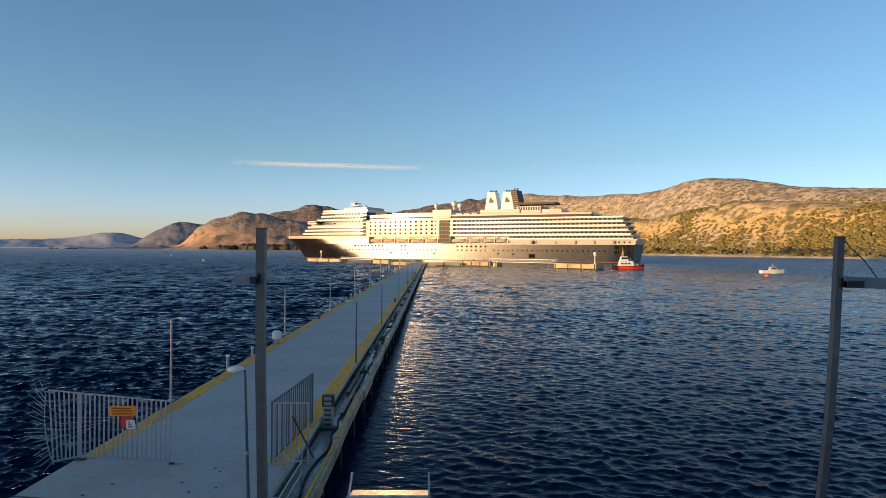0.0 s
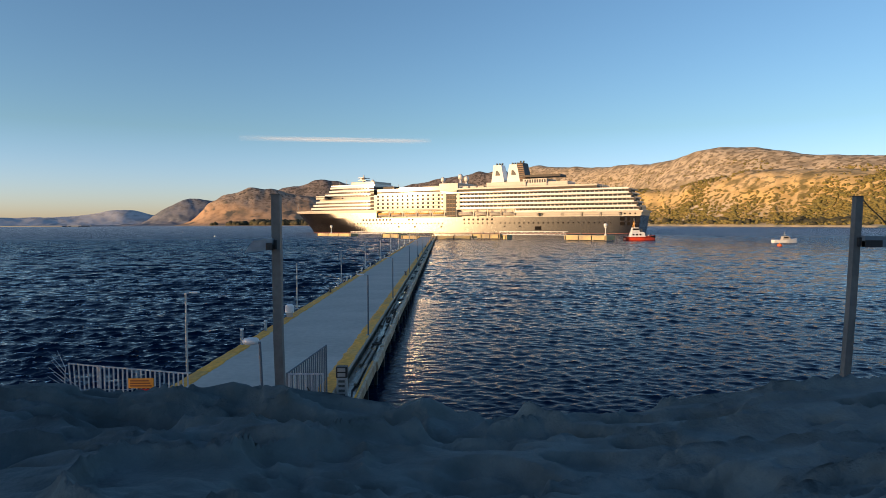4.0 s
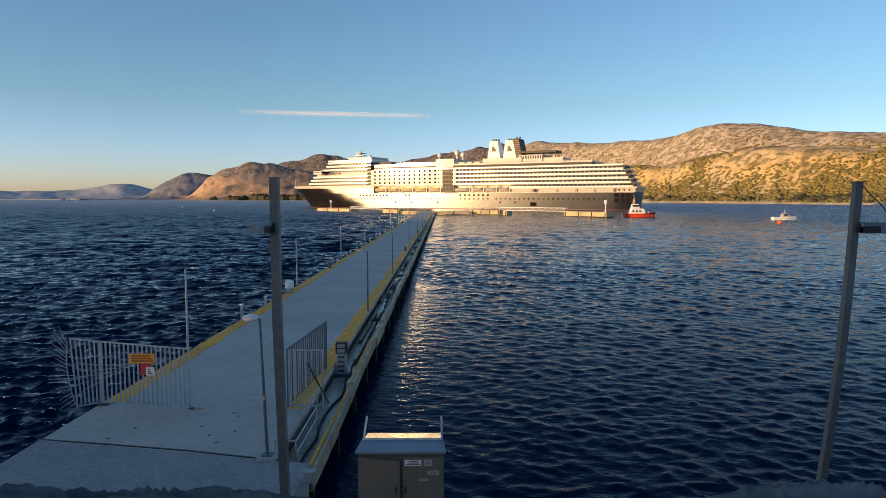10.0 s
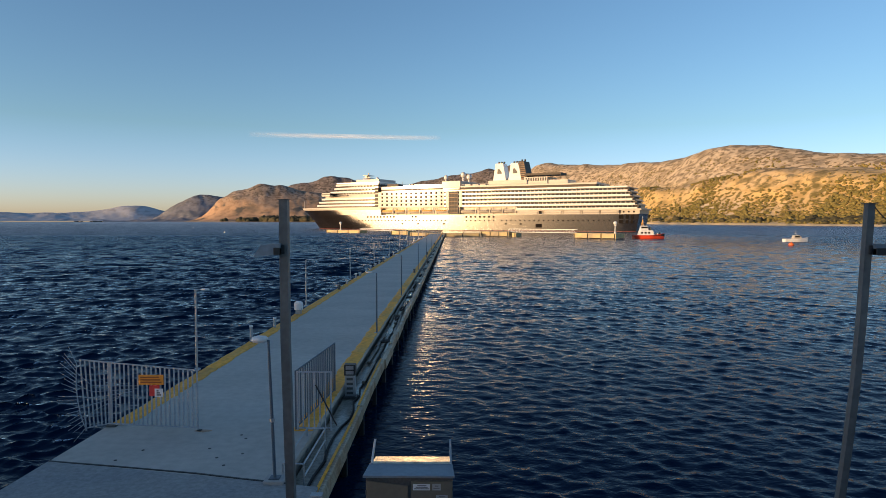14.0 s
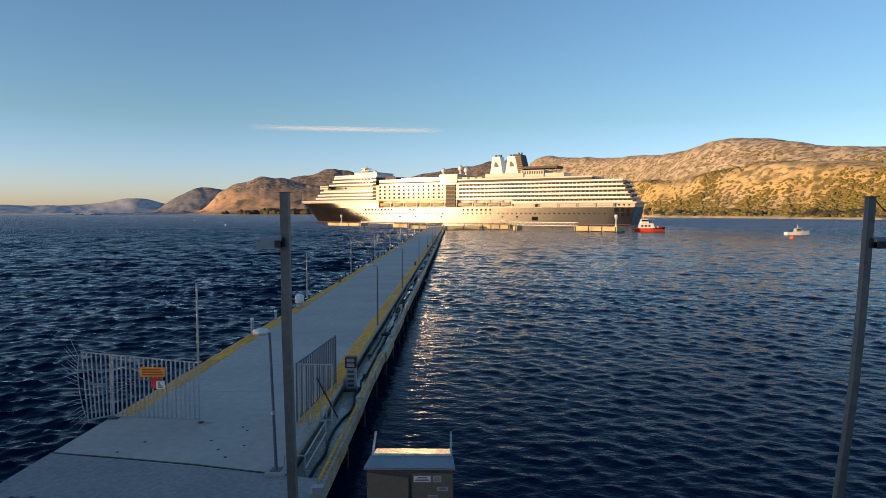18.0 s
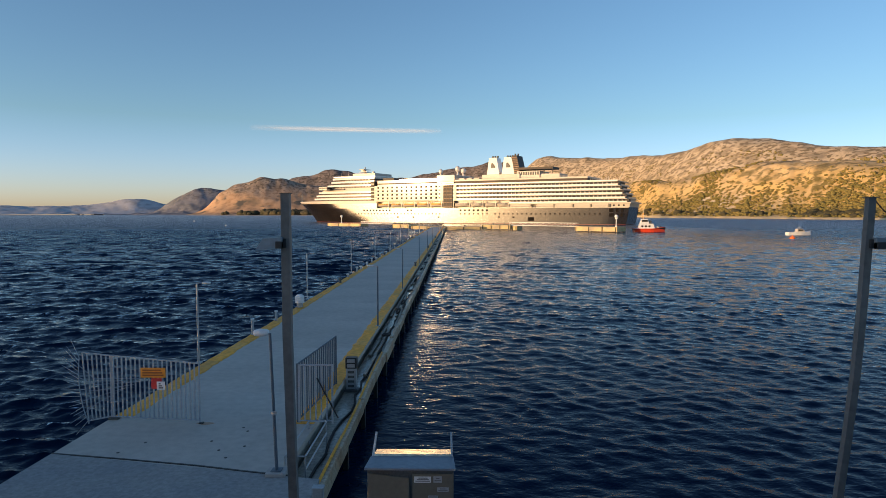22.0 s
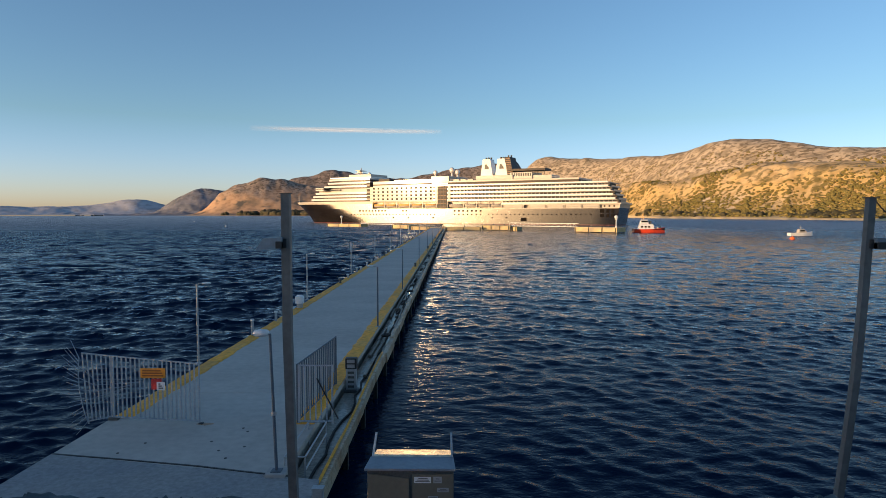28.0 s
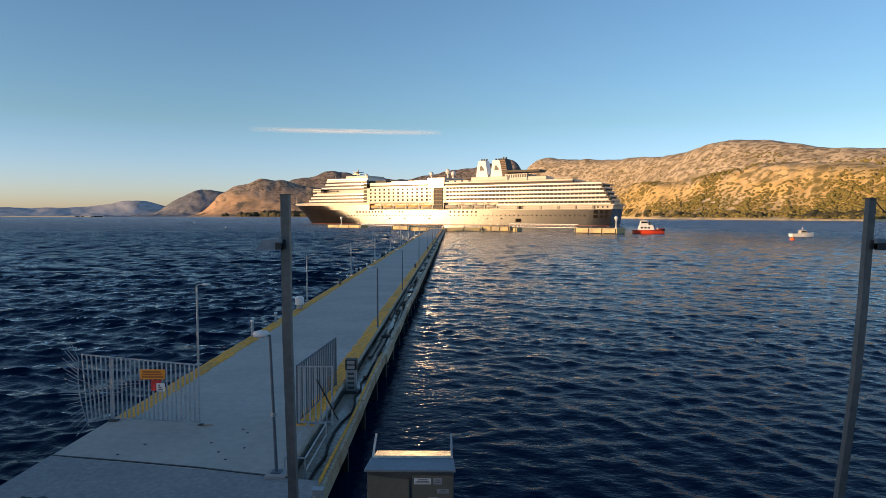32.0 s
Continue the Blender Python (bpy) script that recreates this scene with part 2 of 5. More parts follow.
def grid_mesh(name, xs, ys, zs, mat, smooth=True):
    """A sheet from arrays of rows x columns."""
    r, c = xs.shape
    me = bpy.data.meshes.new(name)
    co = np.stack([xs, ys, zs], -1).reshape(-1, 3)
    i = np.arange(r * c).reshape(r, c)
    q = np.stack([i[:-1, :-1], i[:-1, 1:], i[1:, 1:], i[1:, :-1]], -1).reshape(-1, 4)
    me.vertices.add(len(co))
    me.vertices.foreach_set("co", co.ravel())
    me.loops.add(q.size)
    me.loops.foreach_set("vertex_index", q.ravel())
    me.polygons.add(len(q))
    me.polygons.foreach_set("loop_start", np.arange(len(q)) * 4)
    me.polygons.foreach_set("loop_total", np.full(len(q), 4))
    me.update(calc_edges=True)
    me.validate()
    me.materials.append(mat)
    if smooth:
        me.shade_smooth()
    return me


# ---- land ----
def value_noise(x, y, seed):
    rng = np.random.default_rng(seed)
    t = rng.random((256, 256))
    xi, yi = np.floor(x).astype(int), np.floor(y).astype(int)
    fx, fy = x - xi, y - yi
    fx, fy = fx * fx * (3 - 2 * fx), fy * fy * (3 - 2 * fy)
    g = lambda i, j: t[i % 256, j % 256]
    return (g(xi, yi) * (1 - fx) + g(xi + 1, yi) * fx) * (1 - fy) + (g(xi, yi + 1) * (1 - fx) + g(xi + 1, yi + 1) * fx) * fy - 0.5


def fbm(x, y, seed, octaves=5):
    return sum(value_noise(x * 2 ** k, y * 2 ** k, seed + k) / 2 ** k for k in range(octaves))


SHORE_AZ = (-50, -24, -18, -10, 0, 8, 14, 18, 26, 34, 50)
SHORE_R = (4450, 4000, 3650, 3500, 3300, 2900, 2150, 1720, 1480, 1270, 1100)


def row_of_peaks(az0, az1, r, width, depth, heights):
    """Evenly spaced rounded summits along a ridge: (bearing, range, height, width in degrees, depth in metres)."""
    n = len(heights)
    return [(az0 + (az1 - az0) * i / (n - 1), r, h, width, depth) for i, h in enumerate(heights)]


FAR_PEAKS = row_of_peaks(-40.9, -23.73, 4680, 1.52, 150, (32, 17, 27, 22, 30, 20, 33, 19, 33, 31, 49, 66, 33, 35))
MID_PEAKS = row_of_peaks(-24.81, -16.46, 4450, 1.2, 170, (1, 65, 68, 100, 79, 87, 66, 49, 42))
FRONT_PEAKS = row_of_peaks(-22.43, -8.14, 4100, 1.03, 190, (0, 7, 57, 70, 101, 88, 123, 112, 113, 105, 99, 89, 96, 74, 76, 47, 64))
BACK_PEAKS = row_of_peaks(-16.44, 5.6, 4600, 1.15, 170, (124, 87, 141, 135, 153, 160, 174, 156, 143, 142, 139, 144, 128, 152, 156, 159, 169, 164, 187, 171, 225, 156, 283)) + [(7.4, 4600, 175, 1.6, 170), (9.4, 4600, 170, 1.6, 170), (11.4, 4600, 160, 1.6, 170)]
EAST_CREST = ((7.1, 4000, 252, 2.5), (9.1, 3908, 130, 2.48), (11.1, 3815, 171, 2.75), (13.5, 3700, 185, 3.0), (15.9, 3431, 198, 2.93), (18.2, 3162, 174, 2.72), (20.2, 2962, 152, 2.37), (22.0, 2862, 137, 2.17), (23.7, 2762, 144, 2.25), (25.6, 2708, 137, 2.43), (27.6, 2656, 129, 2.71), (29.9, 2594, 121, 3.06), (32.5, 2521, 108, 3.34), (35.2, 2446, 107, 3.73), (38.4, 2357, 93, 4.18), (41.9, 2250, 104, 4.36))
EAST_SHOULDER = ((15.4, 2275, 83, 3.48), (18.2, 2125, 62, 3.43), (20.9, 2010, 60, 3.31), (23.5, 1930, 58, 3.19), (26.0, 1850, 66, 3.3), (28.8, 1802, 62, 3.61), (31.8, 1747, 60, 3.84), (34.9, 1678, 58, 3.99), (38.1, 1593, 49, 4.05), (41.4, 1500, 58, 4.05))
EAST_PEAKS = [p + (380,) for p in EAST_CREST] + [p + (225,) for p in EAST_SHOULDER]


def land_height(az, r, peaks, rough):
    """Height over the sea at a bearing (degrees) and range (metres)."""
    inland = r - np.interp(az, SHORE_AZ, SHORE_R) - 30 * value_noise(az * 1.7, az * 0 + 3.3, 91)
    h = sum(p[2] * np.exp(-((az - p[0]) / p[3]) ** 2 - ((r - p[1]) / p[4]) ** 2) for p in peaks)
    x, y = r * np.sin(np.radians(az)), r * np.cos(np.radians(az))
    up = np.clip(inland / 260, 0, 1)
    x, y = 0.80 * x + 0.60 * y, 0.80 * y - 0.60 * x
    relief = fbm(x / 420, y / 420, 11) * 0.10 * h + fbm(x / 90, y / 90, 31, 3) * rough
    return np.where(inland < 0, np.maximum(inland * 0.1, -6), 2.2 * np.clip(inland / 12, 0, 1) + 4 * up + (0.955 * h + relief) * np.clip(inland / 300, 0, 1))


def hill_material(name, grass, scrub, rock, cover, scale, shore=(0.68, 0.56, 0.36)):
    m = bpy.data.materials.new(name)
    m.use_nodes = True
    nt = m.node_tree
    bs = nt.nodes["Principled BSDF"]
    bs.inputs["Roughness"].default_value = 0.95
    bs.inputs["Specular IOR Level"].default_value = 0.1
    tc = nt.nodes.new("ShaderNodeTexCoord")

    def noise_at(s, detail, lo, hi):
        nz, mr = nt.nodes.new("ShaderNodeTexNoise"), nt.nodes.new("ShaderNodeMapRange")
        nz.inputs["Scale"].default_value, nz.inputs["Detail"].default_value = s, detail
        mr.inputs[1].default_value, mr.inputs[2].default_value = lo, hi
        mp = nt.nodes.new("ShaderNodeMapping")
        mp.inputs["Scale"].default_value = (0.9, 0.9, 1.5)
        nt.links.new(tc.outputs["Object"], mp.inputs["Vector"])
        nt.links.new(mp.outputs[0], nz.inputs["Vector"])
        nt.links.new(nz.outputs[0], mr.inputs[0])
        return mr.outputs[0]

    def blend(a, b, fac):
        mx = nt.nodes.new("ShaderNodeMix")
        mx.data_type = 'RGBA'
        for s, v in ((6, a), (7, b)):
            if isinstance(v, tuple):
                mx.inputs[s].default_value = (*v, 1)
            else:
                nt.links.new(v, mx.inputs[s])
        nt.links.new(fac, mx.inputs[0])
        return mx.outputs[2]

    c = blend(grass, rock, noise_at(0.004, 5, 0.48, 0.6))
    c = blend(c, tuple(v * 0.68 for v in grass), noise_at(0.035, 5, 0.45, 0.66))
    c = blend(c, scrub, noise_at(scale, 3, cover, cover + 0.07))
    c = blend(c, scrub, noise_at(scale * 0.3, 5, cover + 0.02, cover + 0.12))
    sep, low = nt.nodes.new("ShaderNodeSeparateXYZ"), nt.nodes.new("ShaderNodeMapRange")
    low.inputs[1].default_value, low.inputs[2].default_value, low.inputs[3].default_value, low.inputs[4].default_value = 2.6, 6.5, 1.0, 0.0
    nt.links.new(tc.outputs["Object"], sep.inputs[0])
    nt.links.new(sep.outputs[2], low.inputs[0])
    high = nt.nodes.new("ShaderNodeMapRange")
    high.inputs[1].default_value, high.inputs[2].default_value, high.inputs[4].default_value = 60, 125, 0.85
    nt.links.new(sep.outputs[2], high.inputs[0])
    bare = blend(rock, tuple(v * 0.62 for v in rock), noise_at(0.03, 6, 0.46, 0.58))
    c = blend(c, blend(bare, tuple(v * 0.32 for v in rock), noise_at(0.085, 5, 0.51, 0.57)), high.outputs[0])
    c = blend(c, shore, low.outputs[0])
    nt.links.new(c, bs.inputs["Base Color"])
    return m


def build_land(name, label, az0, az1, r0, r1, cols, rows, peaks, mat, rough):
    az = np.linspace(az0, az1, cols)[None, :] + np.zeros((rows, 1))
    r = r0 * (r1 / r0) ** np.linspace(0, 1, rows)[:, None] + np.zeros((1, cols))
    z = land_height(az, r, peaks, rough)
    x, y = r * np.sin(np.radians(az)), r * np.cos(np.radians(az))
    return tagged(new(name, grid_mesh(name, x, y, z, mat)), label, "hill", "", "structure")


# Distance haze is put into the pale FAR_MAT and MID_MAT base colours.
FAR_MAT = hill_material("haze_tinted_far_hillside", (0.48, 0.48, 0.50), (0.45, 0.45, 0.47), (0.50, 0.50, 0.52), 0.52, 0.012, (0.34, 0.38, 0.44))
WEST_MAT = hill_material("brown_dry_hillside", (0.46, 0.305, 0.19), (0.135, 0.12, 0.10), (0.34, 0.28, 0.23), 0.56, 0.016, (0.45, 0.35, 0.25))
BACK_MAT = hill_material("grey_brown_mountainside", (0.25, 0.22, 0.20), (0.12, 0.11, 0.10), (0.22, 0.19, 0.18), 0.52, 0.024, (0.2, 0.16, 0.14))
MID_MAT = hill_material("haze_grey_hillside", (0.24, 0.24, 0.26), (0.16, 0.17, 0.19), (0.25, 0.25, 0.27), 0.52, 0.014, (0.26, 0.26, 0.28))
EAST_MAT = hill_material("golden_dry_hillside", (0.59, 0.41, 0.165), (0.17, 0.135, 0.05), (0.51, 0.425, 0.315), 0.53, 0.10, (0.70, 0.54, 0.30))
build_land("hill_far_ridge", "distant ridge across the bay with haze in its pale colour", -52, -20.5, 4300, 4900, 240, 40, FAR_PEAKS, FAR_MAT, 8)
build_land("hill_mid", "headland across the bay with haze in its grey colour", -29, -14, 3900, 4880, 180, 70, MID_PEAKS, MID_MAT, 22)
build_land("hill_back_ridge", "grey-brown mountain ridge behind the headland", -16, 14, 3900, 4890, 420, 90, BACK_PEAKS, BACK_MAT, 14)
build_land("hill_west", "tan dry headland with trees along its foot", -23.5, -4, 3500, 4700, 420, 130, FRONT_PEAKS, WEST_MAT, 14)
build_land("hill_east", "golden dry hillside with dark scrub above the shore", 3, 52, 1000, 4800, 650, 260, EAST_PEAKS, EAST_MAT, 9)


DARK_SCRUB = material("dark_tree_leaves", (0.040, 0.038, 0.018), 0.9, var=0.4, scale=0.05, second=(0.07, 0.06, 0.03))
SCRUB = material("olive_scrub_leaves", (0.15, 0.125, 0.030), 0.9, var=0.45, scale=0.12, second=(0.20, 0.155, 0.042))


def build_scrub(seed, az0, az1, r0, r1, peaks, rough, lean, count, n, grow, label, mat):
    """Bushes and low trees on a slope, one joined mass."""
    rng = np.random.default_rng(seed)
    base = bmesh.new()
    bmesh.ops.create_icosphere(base, subdivisions=2, radius=1.0)
    bv = np.array([v.co[:] for v in base.verts])
    bf = np.array([[v.index for v in f.verts] for f in base.faces])
    base.free()
    az, r = rng.uniform(az0, az1, n), rng.uniform(r0, r1, n)
    h = land_height(az, r, peaks, rough)
    x, y = r * np.sin(np.radians(az)), r * np.cos(np.radians(az))
    wood = 0.75 * fbm((0.8 * x + 0.6 * y) / 120, (0.8 * y - 0.6 * x) / 60, 57, 4) + 0.4 * fbm(x / 420, y / 300, 67, 2) + lean(az, r, h)
    inland = r - np.interp(az, SHORE_AZ, SHORE_R)
    keep = (h > 3.2) & (inland > 28) & (wood + rng.normal(0, 0.30, n) > 0.20)
    x, y, h, wd = x[keep], y[keep], h[keep], wood[keep]
    x, y, h, wd = x[:count], y[:count], h[:count], wd[:count]
    k = len(x)
    size = grow * rng.uniform(1.5, 3.6, k) * (1 + 0.5 * np.clip(wd, 0, 1))
    v = bv[None] * (1 + rng.uniform(-0.35, 0.35, (k, len(bv), 1))) * size[:, None, None] * np.stack([rng.uniform(0.8, 1.5, k), rng.uniform(0.8, 1.5, k), rng.uniform(0.6, 1.1, k)], -1)[:, None, :]
    v = v + np.stack([x, y, h + size * 0.45], -1)[:, None, :]
    f = bf[None] + (np.arange(k) * len(bv))[:, None, None]
    me = bpy.data.meshes.new("scrub")
    me.vertices.add(v.size // 3)
    me.vertices.foreach_set("co", v.ravel())
    me.loops.add(f.size)
    me.loops.foreach_set("vertex_index", f.ravel())
    me.polygons.add(f.size // 3)
    me.polygons.foreach_set("loop_start", np.arange(f.size // 3) * 3)
    me.polygons.foreach_set("loop_total", np.full(f.size // 3, 3))
    me.update(calc_edges=True)
    me.validate()
    me.materials.append(mat)
    tagged(new("scrub", me), label, "bushes", "", "stuff")


CREST_AZ = np.linspace(9, 46, 75)
CREST_H = np.array([land_height(np.full(60, a), np.linspace(1500, 4700, 60), EAST_PEAKS, 9).max() for a in CREST_AZ])
build_scrub(5, 12, 46, 1120, 2450, EAST_PEAKS, 9, lambda az, r, h: 0.44 * np.clip((az - 17.5) / 4, -0.5, 1) - 0.5 * np.clip((h - 30 - 4.0 * (az - 18)) / 30, 0, 1) - 0.3 * np.exp(-((az - 29.5) / 1.6) ** 2) - 0.9 * np.clip((r - 2000) / 250, 0, 1) - 0.5 * np.exp(-((r - np.interp(az, SHORE_AZ, SHORE_R)) / 60) ** 2), 11000, 60000, 0.95, "olive-green bushes and low trees scattered over the hillside", SCRUB)
build_scrub(9, 13, 34, 1280, 2200, EAST_PEAKS, 9, lambda az, r, h: np.where(np.abs(r - np.interp(az, SHORE_AZ, SHORE_R) - 60) < 32, 0.25, -2.0), 60, 3200, 1.9, "round dark bushes along the sandy shore", DARK_SCRUB)
build_scrub(8, 9, 46, 2000, 3600, EAST_PEAKS, 9, lambda az, r, h: -1.2 * np.clip((h - 0.78 * np.interp(az, CREST_AZ, CREST_H)) / 20, 0, 1) + 0.05, 9000, 30000, 0.85, "sparse dark bushes high on the rocky hillside", SCRUB)
build_scrub(6, -22, -8, 3500, 3800, FRONT_PEAKS, 14, lambda az, r, h: 0.35 * np.clip((3760 - r) / 120, -1, 1), 2200, 8000, 4.6, "dark green trees along the foot of the headland", DARK_SCRUB)


def build_far_town():
    """Pale houses on the far shore, a few metres each."""
    rng = random.Random(3)
    bm = bmesh.new()
    for _ in range(36):
        a, r = radians(rng.uniform(-31, -25)), 4330 + rng.uniform(0, 120)
        x, y, w, h = r * math.sin(a), r * math.cos(a), rng.uniform(3, 7), rng.uniform(0, 4)
        box(bm, x - w, x + w, y - w, y + w, -1, 4 + h)
    solid("far_town", bm, GATE_STEEL, "small pale houses on the far shore", "houses", "stuff")


build_far_town()


def build_back_hill():
    """An unseen hill added behind and beside the viewer to hold the quay, the pier and the near water in shade."""
    u, v = np.meshgrid(np.linspace(0, 1, 90), np.linspace(0, 1, 40))
    # its foot runs along the shore from beside the pier round to the back
    foot_x, foot_y = -250 + 900 * np.clip(u - 0.45, 0, 1) ** 1.1 * 1.6, 105 - 330 * np.clip(u / 0.45, 0, 1) + 40 * np.clip(u - 0.5, 0, 1)
    way = radians(0) + np.radians(np.interp(u, (0, 0.3, 0.55, 1), (185, 200, 250, 270)))
    x, y = foot_x + 330 * v * np.cos(way), foot_y + 330 * v * np.sin(way)
    up = np.clip(v / 0.35, 0, 1)
    z = 1 + (np.interp(u, (0, 0.3, 0.42, 1), BACK_CREST) + 5 * fbm(x / 120, y / 120, 71, 3)) * up * up * (3 - 2 * up) * np.clip(u / 0.10, 0, 1)
    tagged(new("hill_behind", grid_mesh("hill_behind", x, y, z, EAST_MAT)), "unseen dry hillside added to shade the waterfront", "hill", "", "structure")


BACK_CREST = (36, 38, 49, 53)
build_back_hill()


def build_cloud():
    m = bpy.data.materials.new("thin_cloud")
    m.use_nodes = True
    nt = m.node_tree
    bs = nt.nodes["Principled BSDF"]
    bs.inputs["Base Color"].default_value = (0.86, 0.95, 1.0, 1)
    bs.inputs["Roughness"].default_value = 1.0
    tc, nz, mp = nt.nodes.new("ShaderNodeTexCoord"), nt.nodes.new("ShaderNodeTexNoise"), nt.nodes.new("ShaderNodeMapping")
    gr = nt.nodes.new("ShaderNodeSeparateXYZ")
    mp.inputs["Scale"].default_value = (0.004, 0.05, 0.05)
    nz.inputs["Detail"].default_value = 6
    nt.links.new(tc.outputs["Object"], mp.inputs["Vector"])
    nt.links.new(mp.outputs[0], nz.inputs["Vector"])
    nz.inputs["Scale"].default_value = 1.0
    nt.links.new(tc.outputs["Generated"], gr.inputs[0])

    def hump(socket, power):
        a, b, c = (nt.nodes.new("ShaderNodeMath") for _ in range(3))
        a.operation, b.operation, c.operation = 'PINGPONG', 'MULTIPLY', 'POWER'
        a.inputs[1].default_value, b.inputs[1].default_value, c.inputs[1].default_value = 0.5, 2.0, power
        nt.links.new(socket, a.inputs[0])
        nt.links.new(a.outputs[0], b.inputs[0])
        nt.links.new(b.outputs[0], c.inputs[0])
        return c.outputs[0]

    mul, mul2 = nt.nodes.new("ShaderNodeMath"), nt.nodes.new("ShaderNodeMath")
    mul.operation = mul2.operation = 'MULTIPLY'
    nt.links.new(hump(gr.outputs[0], 0.5), mul.inputs[0])
    nt.links.new(hump(gr.outputs[2], 1.0), mul.inputs[1])
    nt.links.new(mul.outputs[0], mul2.inputs[0])
    mr = nt.nodes.new("ShaderNodeMapRange")
    mr.inputs[1].default_value, mr.inputs[2].default_value, mr.inputs[4].default_value = 0.2, 0.55, 1.0
    nt.links.new(nz.outputs[0], mr.inputs[0])
    nt.links.new(mr.outputs[0], mul2.inputs[1])
    nt.links.new(mul2.outputs[0], bs.inputs["Alpha"])
    xs = np.linspace(-660, 660, 60)[None, :] + np.zeros((8, 1))
    zs = np.linspace(-22, 22, 8)[:, None] + 7 * ((xs / 660) ** 2) - 4
    tilt = np.zeros_like(xs) + np.linspace(-20, 20, 8)[:, None]
    ob = new("cloud", grid_mesh("cloud", xs, tilt, zs, m))
    ob.matrix_basis = pose(-725, 4420, 594, 0, 0, 9.5)
    tagged(ob, "thin white streak of cloud low in the blue sky", "cloud", "", "structure")


build_cloud()


# ---- quay, viewing wall ----
DECK = 2.0
def build_quay():
    bm = bmesh.new()
    box(bm, -14.2, 60, -28, 17.2, -3, DECK)
    loft(bm, [[(-14.21, -28, z), (-14.21, 18.4, z), (-15.0, 18.73, z), (-26.0, 23.7, z), (-26.0, -28, z)] for z in (-3, DECK - 0.003)])
    solid("pavement_quay", bm, APRON, "grey concrete quay at the foot of the pier", "quay", "structure")
    bm = bmesh.new()
    box(bm, -14.2, -4.25, 17.21, 19.5, -3, DECK - 0.004)
    loft(bm, [[(-14.2, 17.21, z), (-4.25, 17.21, z), (-4.25, 19.75, z), (-14.2, 21.75, z)] for z in (DECK - 0.1, DECK + 0.012)])
    solid("pavement_apron", bm, APRON, "grey concrete apron where the pier meets the quay", "quay", "structure")
    bm = bmesh.new()
    pts = [(-14.2, 21.78, DECK + 0.012), (-11.5, 21.32, DECK + 0.012), (-8.6, 20.78, DECK + 0.012), (-6.9, 20.36, DECK + 0.012), (-5.3, 20.0, DECK + 0.012)]
    for a, c in zip(pts, pts[1:]):
        bar(bm, a, c, 0.07, 0.03)
    solid("trim_expansion_joint", bm, BLACK, "black filled joint between apron and pier deck", "joint", "structure")

    # rubble toe just awash in the corner between the quay and the pier
    n = 26
    u, v = np.meshgrid(np.linspace(0, 1, n), np.linspace(0, 1, n))
    x = -14.2 - 8 * u
    y = 18.4 + 3.6 * u + v * (5.2 - 1.5 * u)
    z = 0.42 - 1.15 * v - 0.55 * u * v + 0.5 * fbm(x * 0.9, y * 0.9, 151, 3)
    tagged(new("rubble_toe", grid_mesh("rubble_toe", x, y, z, TOE)), "brown weedy rubble just under the water by the quay wall", "rubble", "", "structure")


build_quay()


def build_viewing_wall():
    """Rough stone parapet just under and before the camera, with a sagging, lumpy top."""
    ny = 240
    line = np.concatenate([np.linspace(-12, -0.47, 240), np.linspace(-0.46, 0.46, 560), np.linspace(0.47, 12, 240)])
    nx = len(line)
    x = line[None, :] + np.zeros((ny, 1))
    v = np.linspace(0, 1, ny)[:, None] + np.zeros((1, nx))
    y = 0.02 + 0.42 * v
    # low swells, thin crumpled ridges and a few deep pits, all longer along the wall than across
    warp = 0.05 * fbm(x * 5 + 2, y * 12, 181, 3)
    lumps = 0.011 * fbm(x * 4, y * 9, 101, 4) + 0.005 * fbm(x * 14 + 3, y * 34, 111, 4)
    pits = -0.10 * np.clip(fbm(x * 7 + 5, y * 26 + 40 * warp, 121, 3) - 0.14, 0, 0.12) - 0.04 * np.clip(fbm(x * 22, y * 56 + 9, 141, 3) - 0.13, 0, 0.12)
    ridges = 0.011 * np.exp(-np.abs(fbm(x * 6 + 20 * warp, y * 20, 131, 3)) * 16) + 0.0042 * np.exp(-np.abs(fbm(x * 15, y * 44 + 30 * warp, 191, 4)) * 16)
    base = 10.3165 - 0.021 * np.exp(-((x - 0.01) / 0.15) ** 2) + 0.022 * np.clip((-x - 0.30) * 12, 0, 1) - 0.007 * np.clip((-x - 0.12) * 10, 0, 1) - 0.002 * np.clip((x - 0.2) * 10, 0, 1) + 0.006 * np.exp(-((x - 0.01) / 0.04) ** 2)
    edge = np.clip((v - 0.84) / 0.16, 0, 1)
    z = base + lumps + pits + ridges - 0.09 * edge ** 2.2 - 0.04 * np.clip(0.3 - v, 0, 1)
    ob = new("wall_parapet_top", grid_mesh("wall_parapet_top", x, y, z, STUCCO))
    tagged(ob, "rough lumpy grey stone top of a parapet wall", "wall", "", "structure")
    bm = bmesh.new()
    box(bm, -12, 12, 0.05, 0.42, 8.4, 10.12)
    solid("wall_parapet", bm, STUCCO, "grey stone parapet wall of a terrace", "wall", "structure")
    bm = bmesh.new()
    box(bm, -12, 12, -9, 0.42, 2.0, 8.4)
    solid("floor_terrace", bm, QUAY, "plain concrete terrace building under the viewpoint", "terrace", "structure")


build_viewing_wall()


